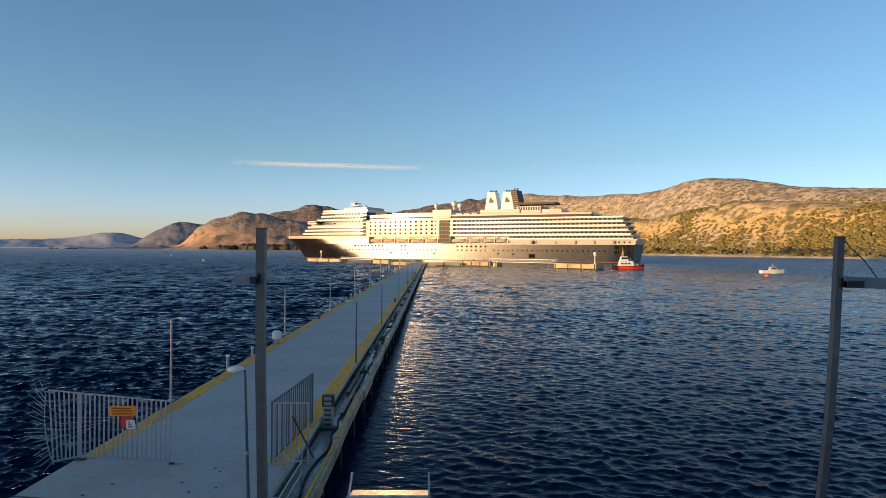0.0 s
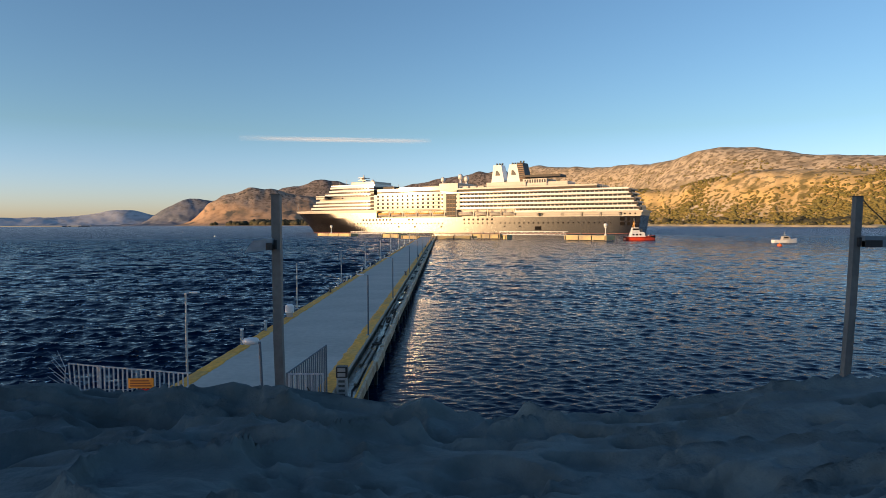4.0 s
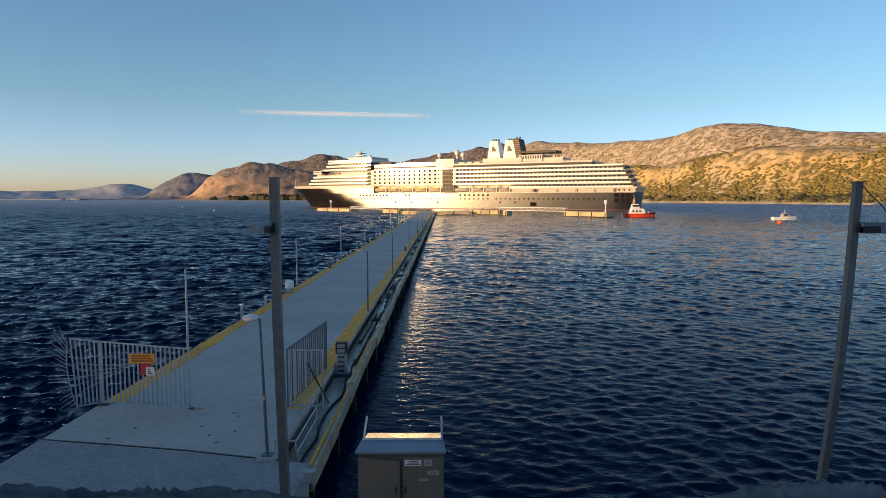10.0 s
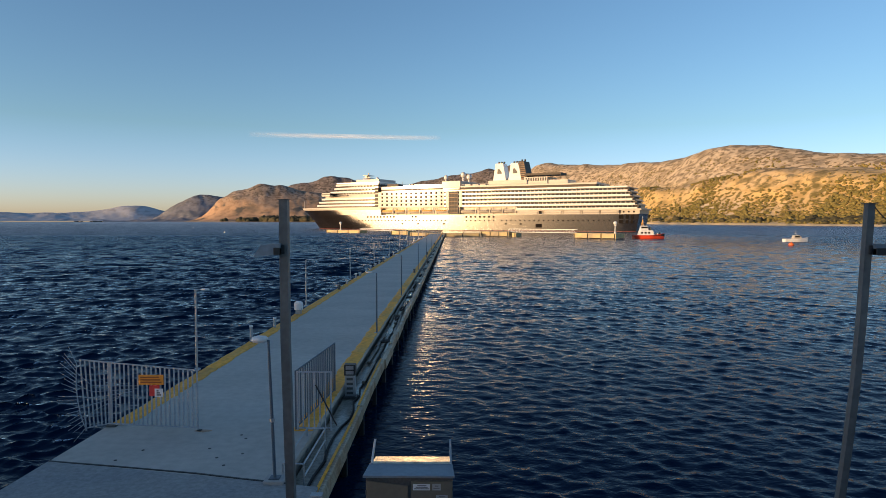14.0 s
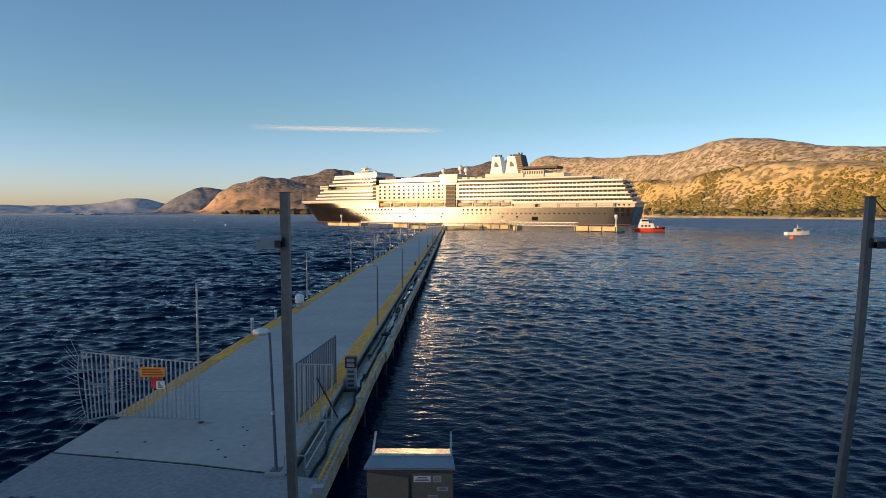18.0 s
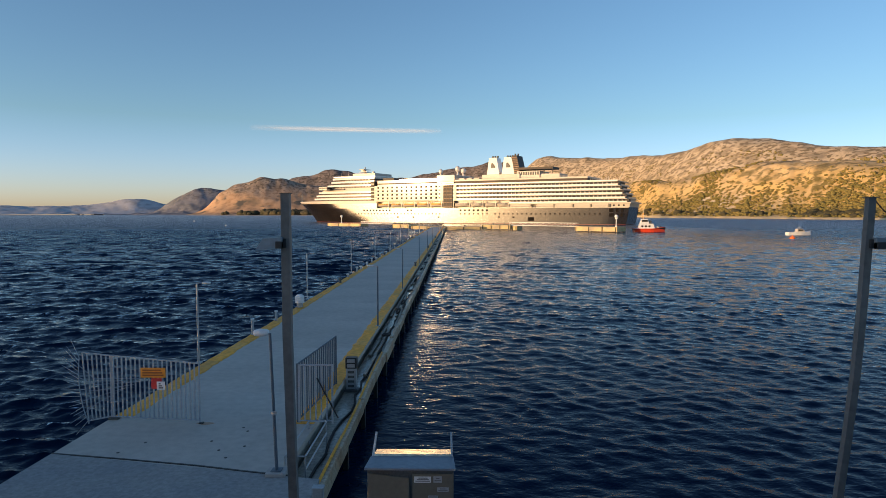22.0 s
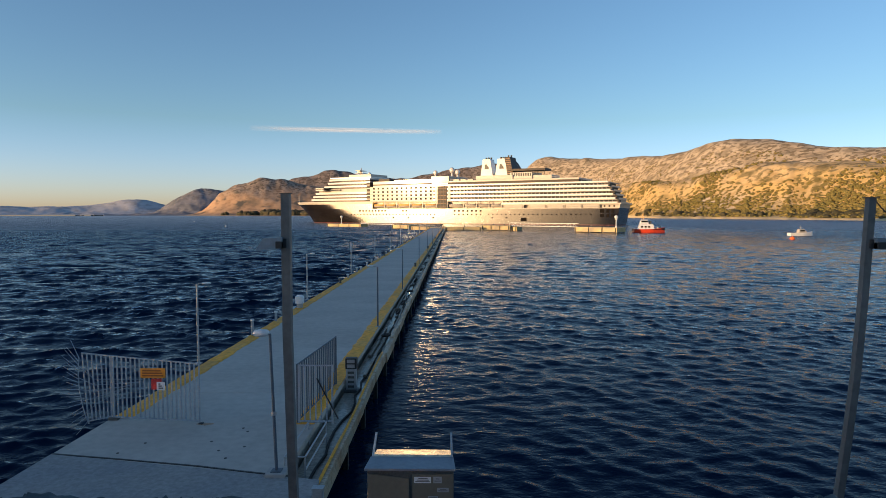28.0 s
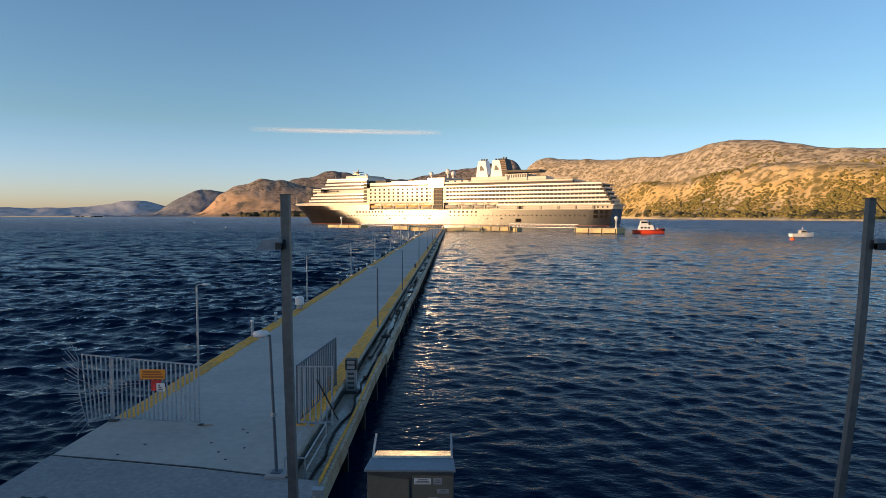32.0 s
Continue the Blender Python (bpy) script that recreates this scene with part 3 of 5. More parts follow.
# ---- foreground posts and cabinet ----
def build_posts():
    def post(name_label, pts, w):
        base = thing("floodlight_post", pose(pts[0][0], 6.2, DECK), name_label, "post", "posts before the terrace")
        bm = bmesh.new()
        x0, z0 = pts[0]
        loft(bm, [[(x - x0 - w, -w, z - z0), (x - x0 + w, -w, z - z0), (x - x0 + w, w, z - z0), (x - x0 - w, w, z - z0)] for x, z in pts])
        part("pole", bm, POST_STEEL, base)
        bm = bmesh.new()
        box(bm, -0.14, 0.14, -0.14, 0.14, 0, 0.03, 0.006)
        part("base_plate", bm, DARK_STEEL, base)
        bm = bmesh.new()
        tx, tz = pts[-1]
        box(bm, tx - x0 - 0.052, tx - x0 + 0.052, -0.052, 0.052, tz - z0, tz - z0 + 0.006)
        part("end_cap", bm, DARK_STEEL, base)
        return base, x0, z0

    def lamp_wedge(b, x0, side, xs):
        """A thin wedge-shaped floodlight: root, end of its top edge, tip, end of its foot."""
        bm = bmesh.new()
        prof = [(xs[0] - x0, 8.175), (xs[0] - x0, 8.277), (xs[1] - x0, 8.262), (xs[2] - x0, 8.142), (xs[3] - x0, 8.165)]
        loft(bm, [[(x, y, z) for x, z in prof] for y in (-0.10, 0.10)])
        f = part("floodlight", bm, LAMP_PAINT, b, "thin blue-grey wedge-shaped floodlight")
        bm = bmesh.new()
        box(bm, min(xs[0], xs[3]) - x0, max(xs[0], xs[3]) - x0, -0.115, -0.05, 8.165, 8.235, 0.006)
        part("driver_box", bm, BLACK, f, "black driver box")
        bm = bmesh.new()
        box(bm, xs[0] - x0 - 0.03, xs[0] - x0 + 0.03, -0.055, 0.055, 8.17, 8.26, 0.006)
        part("clamp", bm, BLACK, b, "black clamp holding the lamp")
        return f

    b, x0, z0 = post("tall square grey steel post with a small floodlight", ((-1.47, 2.0), (-1.60, 7.7), (-1.638, 9.3), (-1.640, 10.70)), 0.042)
    lamp_wedge(b, x0, -1, (-1.66, -1.843, -1.925, -1.72))
    b, x0, z0 = post("tall leaning square grey steel post with a small floodlight", ((3.15, 2.0), (3.83, 7.6), (3.905, 8.3), (3.962, 8.9), (4.005, 9.6), (4.05, 10.66)), 0.034)
    f = lamp_wedge(b, x0, 1, (4.06, 4.443, 4.62, 4.225))
    bm = bmesh.new()
    tube(bm, [(4.09 - x0, 0, 8.64), (4.157 - x0, 0, 8.56), (4.29 - x0, 0, 8.44), (4.43 - x0, 0, 8.26)], 0.006, 6)
    part("cable", bm, BLACK, b, "thin black cable")


build_posts()


def build_cabinet():
    b = thing("electrical_cabinet", pose(-1.09, 16.0, DECK) @ Matrix.Diagonal((1, 1, 0.955, 1)), "beige two-door electrical cabinet with a sloping metal roof", "cabinet")
    bm = bmesh.new()
    box(bm, -1.13, 1.13, 0.13, 0.82, 0, 1.90, 0.01)
    part("body", bm, DARK_STEEL, b, "dark frame")
    # the first door has dropped a little on its hinge
    for x0, x1, y0, y1, t0, t1 in ((-1.12, -0.03, 0.10, 0.07, 1.83, 1.71), (0.05, 1.12, 0.10, 0.10, 1.82, 1.82)):
        bm = bmesh.new()
        loft(bm, [[(x0, y0 + d, z0), (x1, y1 + d, z0), (x1, y1 + d, t1), (x0, y0 + d, t0)] for d, z0 in ((0, 0.1), (0.03, 0.1))])
        bmesh.ops.bevel(bm, geom=bm.edges[:], offset=0.005, segments=1, affect='EDGES')
        d = part("door", bm, BEIGE, b)
        xh = x1 - 0.12 if x0 < 0 else x0 + 0.04
        bm = bmesh.new()
        box(bm, xh, xh + 0.04, 0.05, 0.085, 0.8, 1.0, 0.004)
        part("handle", bm, BLACK, d)
        for z in (0.35, 1.45):
            bm = bmesh.new()
            xe = x0 if x0 < 0 else x1
            rod(bm, (xe, 0.09, z), (xe, 0.09, z + 0.12), 0.016)
            part("hinge", bm, DARK_STEEL, d)
    bm = bmesh.new()
    loft(bm, [[(-1.20, 0.06, 1.93), (1.18, 0.06, 1.93), (1.18, 0.06, 1.985), (-1.20, 0.06, 1.985)], [(-1.12, 0.84, 1.95), (1.12, 0.84, 1.95), (1.12, 0.84, 2.01), (-1.12, 0.84, 2.01)]])
    part("roof", bm, ROOF_METAL, b, "grey-blue sheet metal roof")
    # Gold of the mirrored ship is partly put into the strip's colour.
    bm = bmesh.new()
    loft(bm, [[(s, 0.85, 2.005), (s, 0.88, 2.055), (s, 1.60, 1.915), (s, 1.60, 1.88), (s, 0.86, 1.95)] for s in (-1.04, 1.06)])
    part("edge_strip", bm, BRIGHT_METAL, b, "bright worn metal strip tinted gold for the ship's reflection")
    for s in (-1, 1):
        bm = bmesh.new()
        bar(bm, (s * 1.08, 0.80, 1.88), (s * (1.00 if s < 0 else 1.06), 1.15, 2.60), 0.055, 0.04)
        k = part("bracket", bm, GALV, b)
        bm = bmesh.new()
        rod(bm, (s * 1.08 - 0.05, 0.83, 1.95), (s * 1.08 + 0.05, 0.83, 1.95), 0.06, n=10)
        part("pivot", bm, BLACK, k)
    for x0, x1, z0, z1, lines in ((0.10, 0.54, 1.58, 1.75, 3), (0.60, 0.82, 1.58, 1.76, 2), (0.70, 1.00, 1.33, 1.45, 2), (0.46, 0.72, 1.15, 1.22, 1)):
        bm = bmesh.new()
        box(bm, x0, x1, 0.092, 0.098, z0, z1, 0.002)
        st = part("sticker", bm, WHITE_SIGN if x0 < 0.2 else GALV, b, "white sticker" if x0 < 0.2 else "scuffed grey sticker")
        for k in range(lines):
            bm = bmesh.new()
            zz = z0 + (z1 - z0) * (k + 1) / (lines + 1)
            box(bm, x0 + 0.03 + 0.04 * k, x1 - 0.03 - 0.03 * k, 0.088, 0.092, zz - 0.012, zz + 0.012)
            part("print", bm, GREY_PRINT, st)


build_cabinet()

# ---- pier ----
PIER_L, PIER_R, LEDGE_R, PIER_END, PIER_START = -14.2, -5.53, -4.25, 402.0, 19.55


def build_pier():
    pier = thing("pier", pose(0, 0, 0), "long grey concrete finger pier with yellow painted edges", "pier", "", "structure")
    bm = bmesh.new()
    box(bm, PIER_L + 0.9, PIER_R - 0.2, PIER_START, PIER_END, DECK - 1.1, DECK - 0.26)
    part("beam", bm, LEDGE, pier)
    # Added near-black wall; the shade under the deck is put into its colour.
    bm = bmesh.new()
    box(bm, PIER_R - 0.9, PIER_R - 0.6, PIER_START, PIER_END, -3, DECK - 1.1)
    part("skirt_wall", bm, UNDER_DARK, pier, "near-black wall added for the shade under the deck")
    bm = bmesh.new()
    box(bm, PIER_R + 0.003, LEDGE_R - 0.25, PIER_START, PIER_END, 0.9, 1.35)
    part("ledge", bm, WET_LEDGE, pier, "lower service ledge of weathered concrete")
    n = 38
    step = (PIER_END - PIER_START) / n
    bm = bmesh.new()
    box(bm, PIER_L, PIER_R, 0.012, step - 0.012, -0.25, 0, 0.012)
    slab = mesh_of("deck_slab", bm, CONCRETE)
    rng = random.Random(31)
    kerbs = []
    for k in range(7):
        bm = bmesh.new()
        rings = []
        for q in range(11):
            yy = 0.008 + (step / 2 - 0.016) * q / 10
            x0, x1, zt = rng.uniform(-0.02, 0.05), 0.85 + rng.uniform(-0.09, 0.07), 0.045 + rng.uniform(-0.012, 0.008)
            rings.append([(x0, yy, 0.003), (x1, yy, 0.003), (x1 - 0.04, yy, zt * 0.5), (x1 - 0.16, yy, zt), (x0 + 0.03, yy, zt)])
        loft(bm, rings)
        kerbs.append(mesh_of("kerb", bm, YELLOW))
    bm = bmesh.new()
    box(bm, -0.22, 0.06, 0.03, step / 2 - 0.03, -0.62, 0.0, 0.05)
    face = mesh_of("edge_beam", bm, BEAM)
    bm = bmesh.new()
    box(bm, -0.20, -0.09, 0.05, step / 2 - 0.05, 0.001, 0.006)
    stripe = mesh_of("paint_strip", bm, YELLOW)
    bm = bmesh.new()
    box(bm, -0.09, 0.09, 0.02, step / 2 - 0.02, 0, 0.16, 0.02)
    rail = mesh_of("timber_rail", bm, TIMBER)
    bm = bmesh.new()
    box(bm, -0.3, -0.08, -0.12, 0.12, -2.6, -0.38, 0.03)
    fender = mesh_of("fender_post", bm, UNDER_DARK)
    for i in range(n):
        y = PIER_START + i * step
        shared("deck_slab", slab, pier, pose(0, y, DECK))
        for j in range(2):
            yy = y + j * step / 2
            if yy > 24.0:
                if yy > 24.2:
                    shared("kerb", rng.choice(kerbs), pier, pose(PIER_L + 0.03, yy + 1.15, DECK))
                shared("kerb", rng.choice(kerbs), pier, pose(PIER_R - 0.02, yy + 0.5 + step / 2, DECK, 0, 0, 180))
            dx, dz, da = rng.uniform(-0.05, 0.05), rng.uniform(-0.05, 0.05), rng.uniform(-0.5, 0.5)
            shared("edge_beam", face, pier, pose(LEDGE_R + dx, yy, 1.72 + dz, da * 0.6, rng.uniform(-4, 4), da))
            if yy < 36:
                shared("paint_strip", stripe, pier, pose(LEDGE_R + dx, yy, 1.735 + dz, da * 0.6, 0, da))
            if yy > 30:
                for x in (0.22, 0.58, 0.95):
                    if rng.random() < 0.8:
                        shared("timber_rail", rail, pier, pose(PIER_R + x + rng.uniform(-0.07, 0.07), yy, 1.353 + rng.uniform(0, 0.10), 0, rng.uniform(-9, 9), rng.uniform(-1.6, 1.6)))
            shared("fender_post", fender, pier, pose(LEDGE_R + 0.065, yy + 0.9, 1.66))
    bm = bmesh.new()
    rod(bm, (0, 0, -4), (0, 0, 1.0), 0.42, n=14)
    pile = mesh_of("pile", bm, LEDGE, True)
    for i in range(45):
        for x in (PIER_L + 1.2, LEDGE_R - 1.1):
            shared("pile", pile, pier, pose(x, PIER_START + 3 + i * 8.5, 0))
    # pale blocks added for the bright glare along the far ledge, none quite like the next
    blocks = []
    for w, d, h in ((0.40, 0.30, 0.42), (0.34, 0.55, 0.30), (0.28, 0.8, 0.36)):
        bm = bmesh.new()
        box(bm, -w, w * 0.8, -d, d, 0, h, 0.08)
        blocks.append(mesh_of("rubbing_block", bm, BLOCK))
    yy = 92.0
    while yy < 285:
        shared("rubbing_block", rng.choice(blocks), pier, pose(LEDGE_R - 0.62 + rng.uniform(-0.1, 0.1), yy, 1.352, 0, 0, rng.uniform(-10, 10)))
        yy += rng.uniform(2.6, 6.5)
    # black hose lying along the ledge
    bm = bmesh.new()
    pts = [(LEDGE_R - 0.55 + rng.uniform(-0.16, 0.16), 20.8 + 1.3 * k, 1.40) for k in range(60)]
    tube(bm, pts, 0.05, 6)
    part("hose", bm, RUBBER, pier, "black hose lying along the ledge")


build_pier()


def build_lamps():
    lamp = thing("street_lamp", pose(0, 0, DECK), "slim grey steel pier lamp with a white head", "street lamp", "lamps along the pier")
    bm = bmesh.new()
    rod(bm, (0, 0, 0.05), (0, 0, 4.55), 0.068, 0.05, 10)
    part("pole", bm, GALV, lamp, smooth=False)
    bm = bmesh.new()
    box(bm, -0.17, 0.17, -0.17, 0.17, 0, 0.06, 0.01)
    part("base_plate", bm, GALV, lamp)
    bm = bmesh.new()
    tube(bm, [(0, 0, 4.5), (-0.12, 0, 4.58), (-0.4, 0, 4.60)], 0.03, 8)
    part("arm", bm, GALV, lamp)
    bm = bmesh.new()
    loft(bm, [[(-0.30 - 0.10 * k, w * math.cos(a), 4.60 + h * math.sin(a)) for a in [2 * math.pi * i / 10 for i in range(10)]] for k, w, h in ((0, 0.05, 0.04), (0.6, 0.11, 0.06), (3.0, 0.14, 0.07), (4.6, 0.10, 0.05), (5.0, 0.03, 0.02))])
    part("lamp_head", bm, WHITE_STEEL, lamp, "white lamp head", smooth=True)
    spots = [(-14.45, y, 180) for y in (62.5, 90, 118, 147, 177, 209, 243, 278, 314, 350)] + [(-5.62, y, 0) for y in (47.3, 71, 107, 142, 179, 217, 256, 296, 338)]
    lamp.matrix_basis = pose(-14.45, 35.4, DECK, 0, 0, 180)
    bm = bmesh.new()
    rod(bm, (0, 0, 0.05), (0, 0, 4.55), 0.068, 0.05, 10)
    dark_pole = mesh_of("pole", bm, POLE_PAINT)
    for x, y, a in spots:
        one = copy_thing(lamp, pose(x, y, DECK, 0, 0, a))
        if a == 0:
            tagged(one, "slim dark blue-grey pier lamp with a pale head")
            for o in one.children:
                if o.name.startswith("pole"):
                    o.data = dark_pole
    near = copy_thing(lamp, pose(-5.73, 20.15, DECK + 0.1, 0, -2.0, 0))
    tagged(near, "slim grey lamp post with a white head on a plinth")
    for o in near.children:
        o.data = o.data.copy()
        o.data.materials[0] = WHITE_STEEL if o.name.startswith("lamp_head") else POLE_PAINT
        if o.name.startswith("pole"):
            o.data.transform(Matrix.Diagonal((0.8, 0.8, 1, 1)))
        if o.name.startswith("lamp_head"):
            o.data.transform(Matrix.Translation((0.26, 0, -3.7)) @ Matrix.Diagonal((1.0, 1.5, 1.8, 1)))
    bm = bmesh.new()
    rod(bm, (0, 0, 1.88), (0, 0, 2.0), 0.09, n=10)
    part("band", bm, GALV, near, "pale steel band round the pole")
    bm = bmesh.new()
    box(bm, -6.05, -5.4, 19.85, 20.45, DECK - 0.004, DECK + 0.13, 0.03)
    solid("lamp_plinth", bm, QUAY, "small concrete plinth under a lamp post", "plinth")


build_lamps()


def bars_panel(parent, p, q, heights, gap, paint=None, lean=0.0, end=0.07):
    """A panel of upright bars between two base points, with frame tubes; its top may slope, and lean out at the far end."""
    paint = paint or GATE_STEEL
    p, q = Vector(p), Vector(q)
    d = q - p
    n = max(2, int(d.length / gap))
    top = lambda t: p + d * t + Vector((lean * t, 0, heights[0] + (heights[1] - heights[0]) * t))
    foot = lambda t: p + d * t + Vector((0, 0, 0.12))
    for f in (foot, top):
        bm = bmesh.new()
        bar(bm, f(0), f(1), 0.05, 0.05)
        part("rail", bm, paint, parent)
    for t, w in ((0, 0.07), (1, end)):
        bm = bmesh.new()
        bar(bm, p + d * t, top(t) + Vector((0, 0, 0.03)), w, w)
        part("gate_post", bm, paint, parent)
    for i in range(1, n):
        bm = bmesh.new()
        bar(bm, foot(i / n), top(i / n), 0.055, 0.04)
        part("bar", bm, paint, parent)


def build_gates():
    g = thing("security_gate", pose(-13.99, 25.55, DECK), "open white barred security gate with warning signs", "gate", "pier gates")
    bars_panel(g, (0, 0, 0), (3.75, -0.45, 0), (2.66, 2.46), 0.19, end=0.05)
    bm = bmesh.new()
    box(bm, -0.2, 0.2, -0.12, 0.12, 0, 0.10, 0.02)
    part("foot", bm, DARK_STEEL, g)
    bm = bmesh.new()
    box(bm, 3.72, 3.9, -0.55, -0.38, 0, 0.05, 0.02)
    part("floor_stop", bm, BLACK, g, "small dark floor stop")
    bm = bmesh.new()
    loft(bm, [[(3.6 + 0.75 * (0.5 + 0.5 * math.cos(k * 0.7)), -0.47 + 0.16 * math.sin(k * 0.7) * (1 + 0.35 * math.sin(3 * k)), z) for k in range(9)] for z in (0.001, 0.004)])
    part("rust_stain", bm, RUST, g, "brown rust stain on the deck")
    for nm, x0, x1, z0, z1, mt, lb in (("sign", 1.30, 2.32, 1.83, 2.24, ORANGE_SIGN, "orange warning sign"), ("sign", 1.76, 2.18, 1.38, 1.825, RED_SIGN, "red warning sign"), ("sign", 2.00, 2.34, 1.36, 1.70, WHITE_SIGN, "small white notice")):
        bm = bmesh.new()
        yy = -0.12 * x0 - 0.06 - (0.014 if mt is WHITE_SIGN else 0)
        box(bm, x0, x1, yy - 0.1, yy - 0.085, z0, z1, 0.004)
        s = part(nm, bm, mt, g, lb)
        if mt is RED_SIGN:
            continue
        bm = bmesh.new()
        for k in range(3):
            zz = z0 + (z1 - z0) * (0.25 + 0.25 * k)
            box(bm, x0 + 0.08, x1 - 0.08 - 0.05 * k, yy - 0.106, yy - 0.10, zz - 0.03, zz + 0.03)
        part("print", bm, PRINT if mt is ORANGE_SIGN else GREY_PRINT, s)
    # wing over the water with a curved spiked edge
    w = thing("gate_wing", pose(-13.99, 25.55, DECK), "white barred fence wing with a fan of spikes over the water", "fence", "pier gates")
    bars_panel(w, (-0.10, 0.03, 0), (-1.12, 0.1, -0.22), (2.66, 2.98), 0.17, lean=-0.20, end=0.045)
    rng = random.Random(17)
    edge = lambda t: Vector((-1.15 - 0.20 * t - 0.22 * math.sin(math.pi * min(1, t * 0.9)) ** 0.7, 0.1, -0.1 + 2.65 * t))
    for k in range(19):
        a = edge(k / 18)
        ang, far = radians(-50 + 112 * k / 18 + rng.uniform(-7, 7)), rng.uniform(0.5, 0.85)
        bm = bmesh.new()
        rod(bm, a, a + Vector((-far * math.cos(ang), 0, far * math.sin(ang))), 0.018, 0.010, 6)
        part("spike", bm, GATE_STEEL, w)
    bm = bmesh.new()
    tube(bm, [edge(k / 12) for k in range(13)], 0.024, 6)
    part("curved_edge", bm, GATE_STEEL, w)
    for k in range(5):
        a = edge(0.12 + 0.19 * k)
        bm = bmesh.new()
        tube(bm, [a, a * 0.5 + Vector((-0.1, 0.06, 0.55)), Vector((0.3 + 0.25 * k, 0.09, 1.2 + 0.12 * k))], 0.013, 6)
        part("rib", bm, GATE_STEEL, w)
    # open leaf on the other side, and its wing
    g2 = thing("security_gate", pose(-6.28, 25.2, DECK), "open barred steel gate leaf along the pier edge", "gate", "pier gates")
    bars_panel(g2, (0, 0, 0), (0.5, 5.8, 0), (2.42, 2.42), 0.30, POLE_PAINT)
    w2 = thing("gate_wing", pose(-6.2, 25.15, DECK), "short barred fence wing beside the gate leaf", "fence", "pier gates")
    bars_panel(w2, (0, 0, 0), (1.35, 0, 0), (2.4, 2.4), 0.2)
    bm = bmesh.new()
    bar(bm, (0.75, -0.08, 1.9), (1.6, -0.08, 0.25), 0.05, 0.05)
    part("brace", bm, BLACK, w2, "dark diagonal brace")


build_gates()


def build_edge_things():
    b = thing("service_pedestal", pose(-5.20, 32.2, 1.352), "grey service pedestal with a dark top panel", "pedestal")
    bm = bmesh.new()
    box(bm, -0.26, 0.26, -0.2, 0.2, 0.12, 1.2, 0.03)
    part("body", bm, GALV, b)
    bm = bmesh.new()
    box(bm, -0.29, 0.29, -0.22, 0.22, 1.2, 1.76, 0.03)
    h = part("head", bm, BLACK, b, "black instrument head")
    for k in range(2):
        bm = bmesh.new()
        box(bm, -0.2, 0.2, -0.235, -0.22, 1.27 + 0.25 * k, 1.45 + 0.25 * k)
        part("panel", bm, GALV, h)
    bm = bmesh.new()
    box(bm, -0.36, 0.36, -0.32, 0.32, 0, 0.12, 0.03)
    part("base", bm, DARK_STEEL, b)
    for k in range(4):
        bm = bmesh.new()
        box(bm, -0.16, 0.16, -0.215, -0.2, 0.24 + 0.24 * k, 0.36 + 0.24 * k)
        part("socket", bm, DARK_STEEL, b)
    # low tube frame on the ledge
    f = thing("guard_frame", pose(-5.72, 20.9, 1.35), "low grey tube guard frame on the ledge", "guard rail")
    for x in (0.05, 0.75):
        for y in (0, 3.6):
            bm = bmesh.new()
            rod(bm, (x, y, 0), (x, y, 0.95), 0.03)
            part("post", bm, GALV, f)
    for a, c in (((0.05, 0, 0.95), (0.05, 3.6, 0.95)), ((0.75, 0, 0.95), (0.75, 3.6, 0.95)), ((0.05, 3.6, 0.95), (0.75, 3.6, 0.95)), ((0.75, 0, 0.5), (0.75, 3.6, 0.5)), ((0.05, 0, 0.95), (0.75, 0, 0.95))):
        bm = bmesh.new()
        rod(bm, a, c, 0.03)
        part("rail", bm, GALV, f)
    j = thing("junction_box", pose(-4.0, 18.4, DECK), "small grey junction box at the end of the quay", "junction box")
    bm = bmesh.new()
    box(bm, -0.16, 0.16, -0.12, 0.12, 0, 0.34, 0.02)
    part("body", bm, GALV, j)
    bm = bmesh.new()
    box(bm, -0.18, 0.18, -0.14, 0.14, 0.34, 0.37, 0.008)
    part("lid", bm, GALV, j)
    # small dark drain caps in the deck
    bm = bmesh.new()
    rod(bm, (0, 0, 0), (0, 0, 0.012), 0.055, n=10)
    cap = mesh_of("drain_cap", bm, BLACK)
    for x, y in ((-11.4, 22.9), (-11.9, 21.9), (-8.3, 24.6), (-8.0, 24.2), (-7.6, 22.6), (-8.4, 22.2), (-9.0, 23.1), (-7.9, 21.5)):
        ob = new("drain_cap", cap)
        ob.matrix_basis = pose(x, y, DECK)
        tagged(ob, "small round black drain cap in the deck", "drain cap", "drain caps in the deck")
    # tyres hung over the edge
    bm = bmesh.new()
    ring = []
    for i in range(16):
        a = 2 * math.pi * i / 16
        ring.append([((0.30 + 0.12 * math.cos(q)) * math.cos(a), 0.11 * math.sin(q), (0.30 + 0.12 * math.cos(q)) * math.sin(a)) for q in [2 * math.pi * j / 8 for j in range(8)]])
    loft(bm, ring + ring[:1], False)
    bmesh.ops.remove_doubles(bm, verts=bm.verts, dist=0.001)
    tyre = mesh_of("tyre_fender", bm, RUBBER, True)
    rng = random.Random(9)
    for i, y in enumerate((45, 55, 60.6, 71, 81.4, 97, 112.6, 128.2, 143.8, 159.4, 175, 196)):
        ob = new("tyre_fender", tyre)
        ob.matrix_basis = pose(LEDGE_R - 0.5, y, 1.72 + (0.26 if i % 3 else 0.10), rng.uniform(30, 60) if i % 3 else 84, 0, rng.uniform(-40, 40) + 90) @ Matrix.Scale(rng.uniform(0.75, 1.0), 4)
        tagged(ob, "black rubber tyre used as a fender on the ledge", "tyre", "tyre fenders")
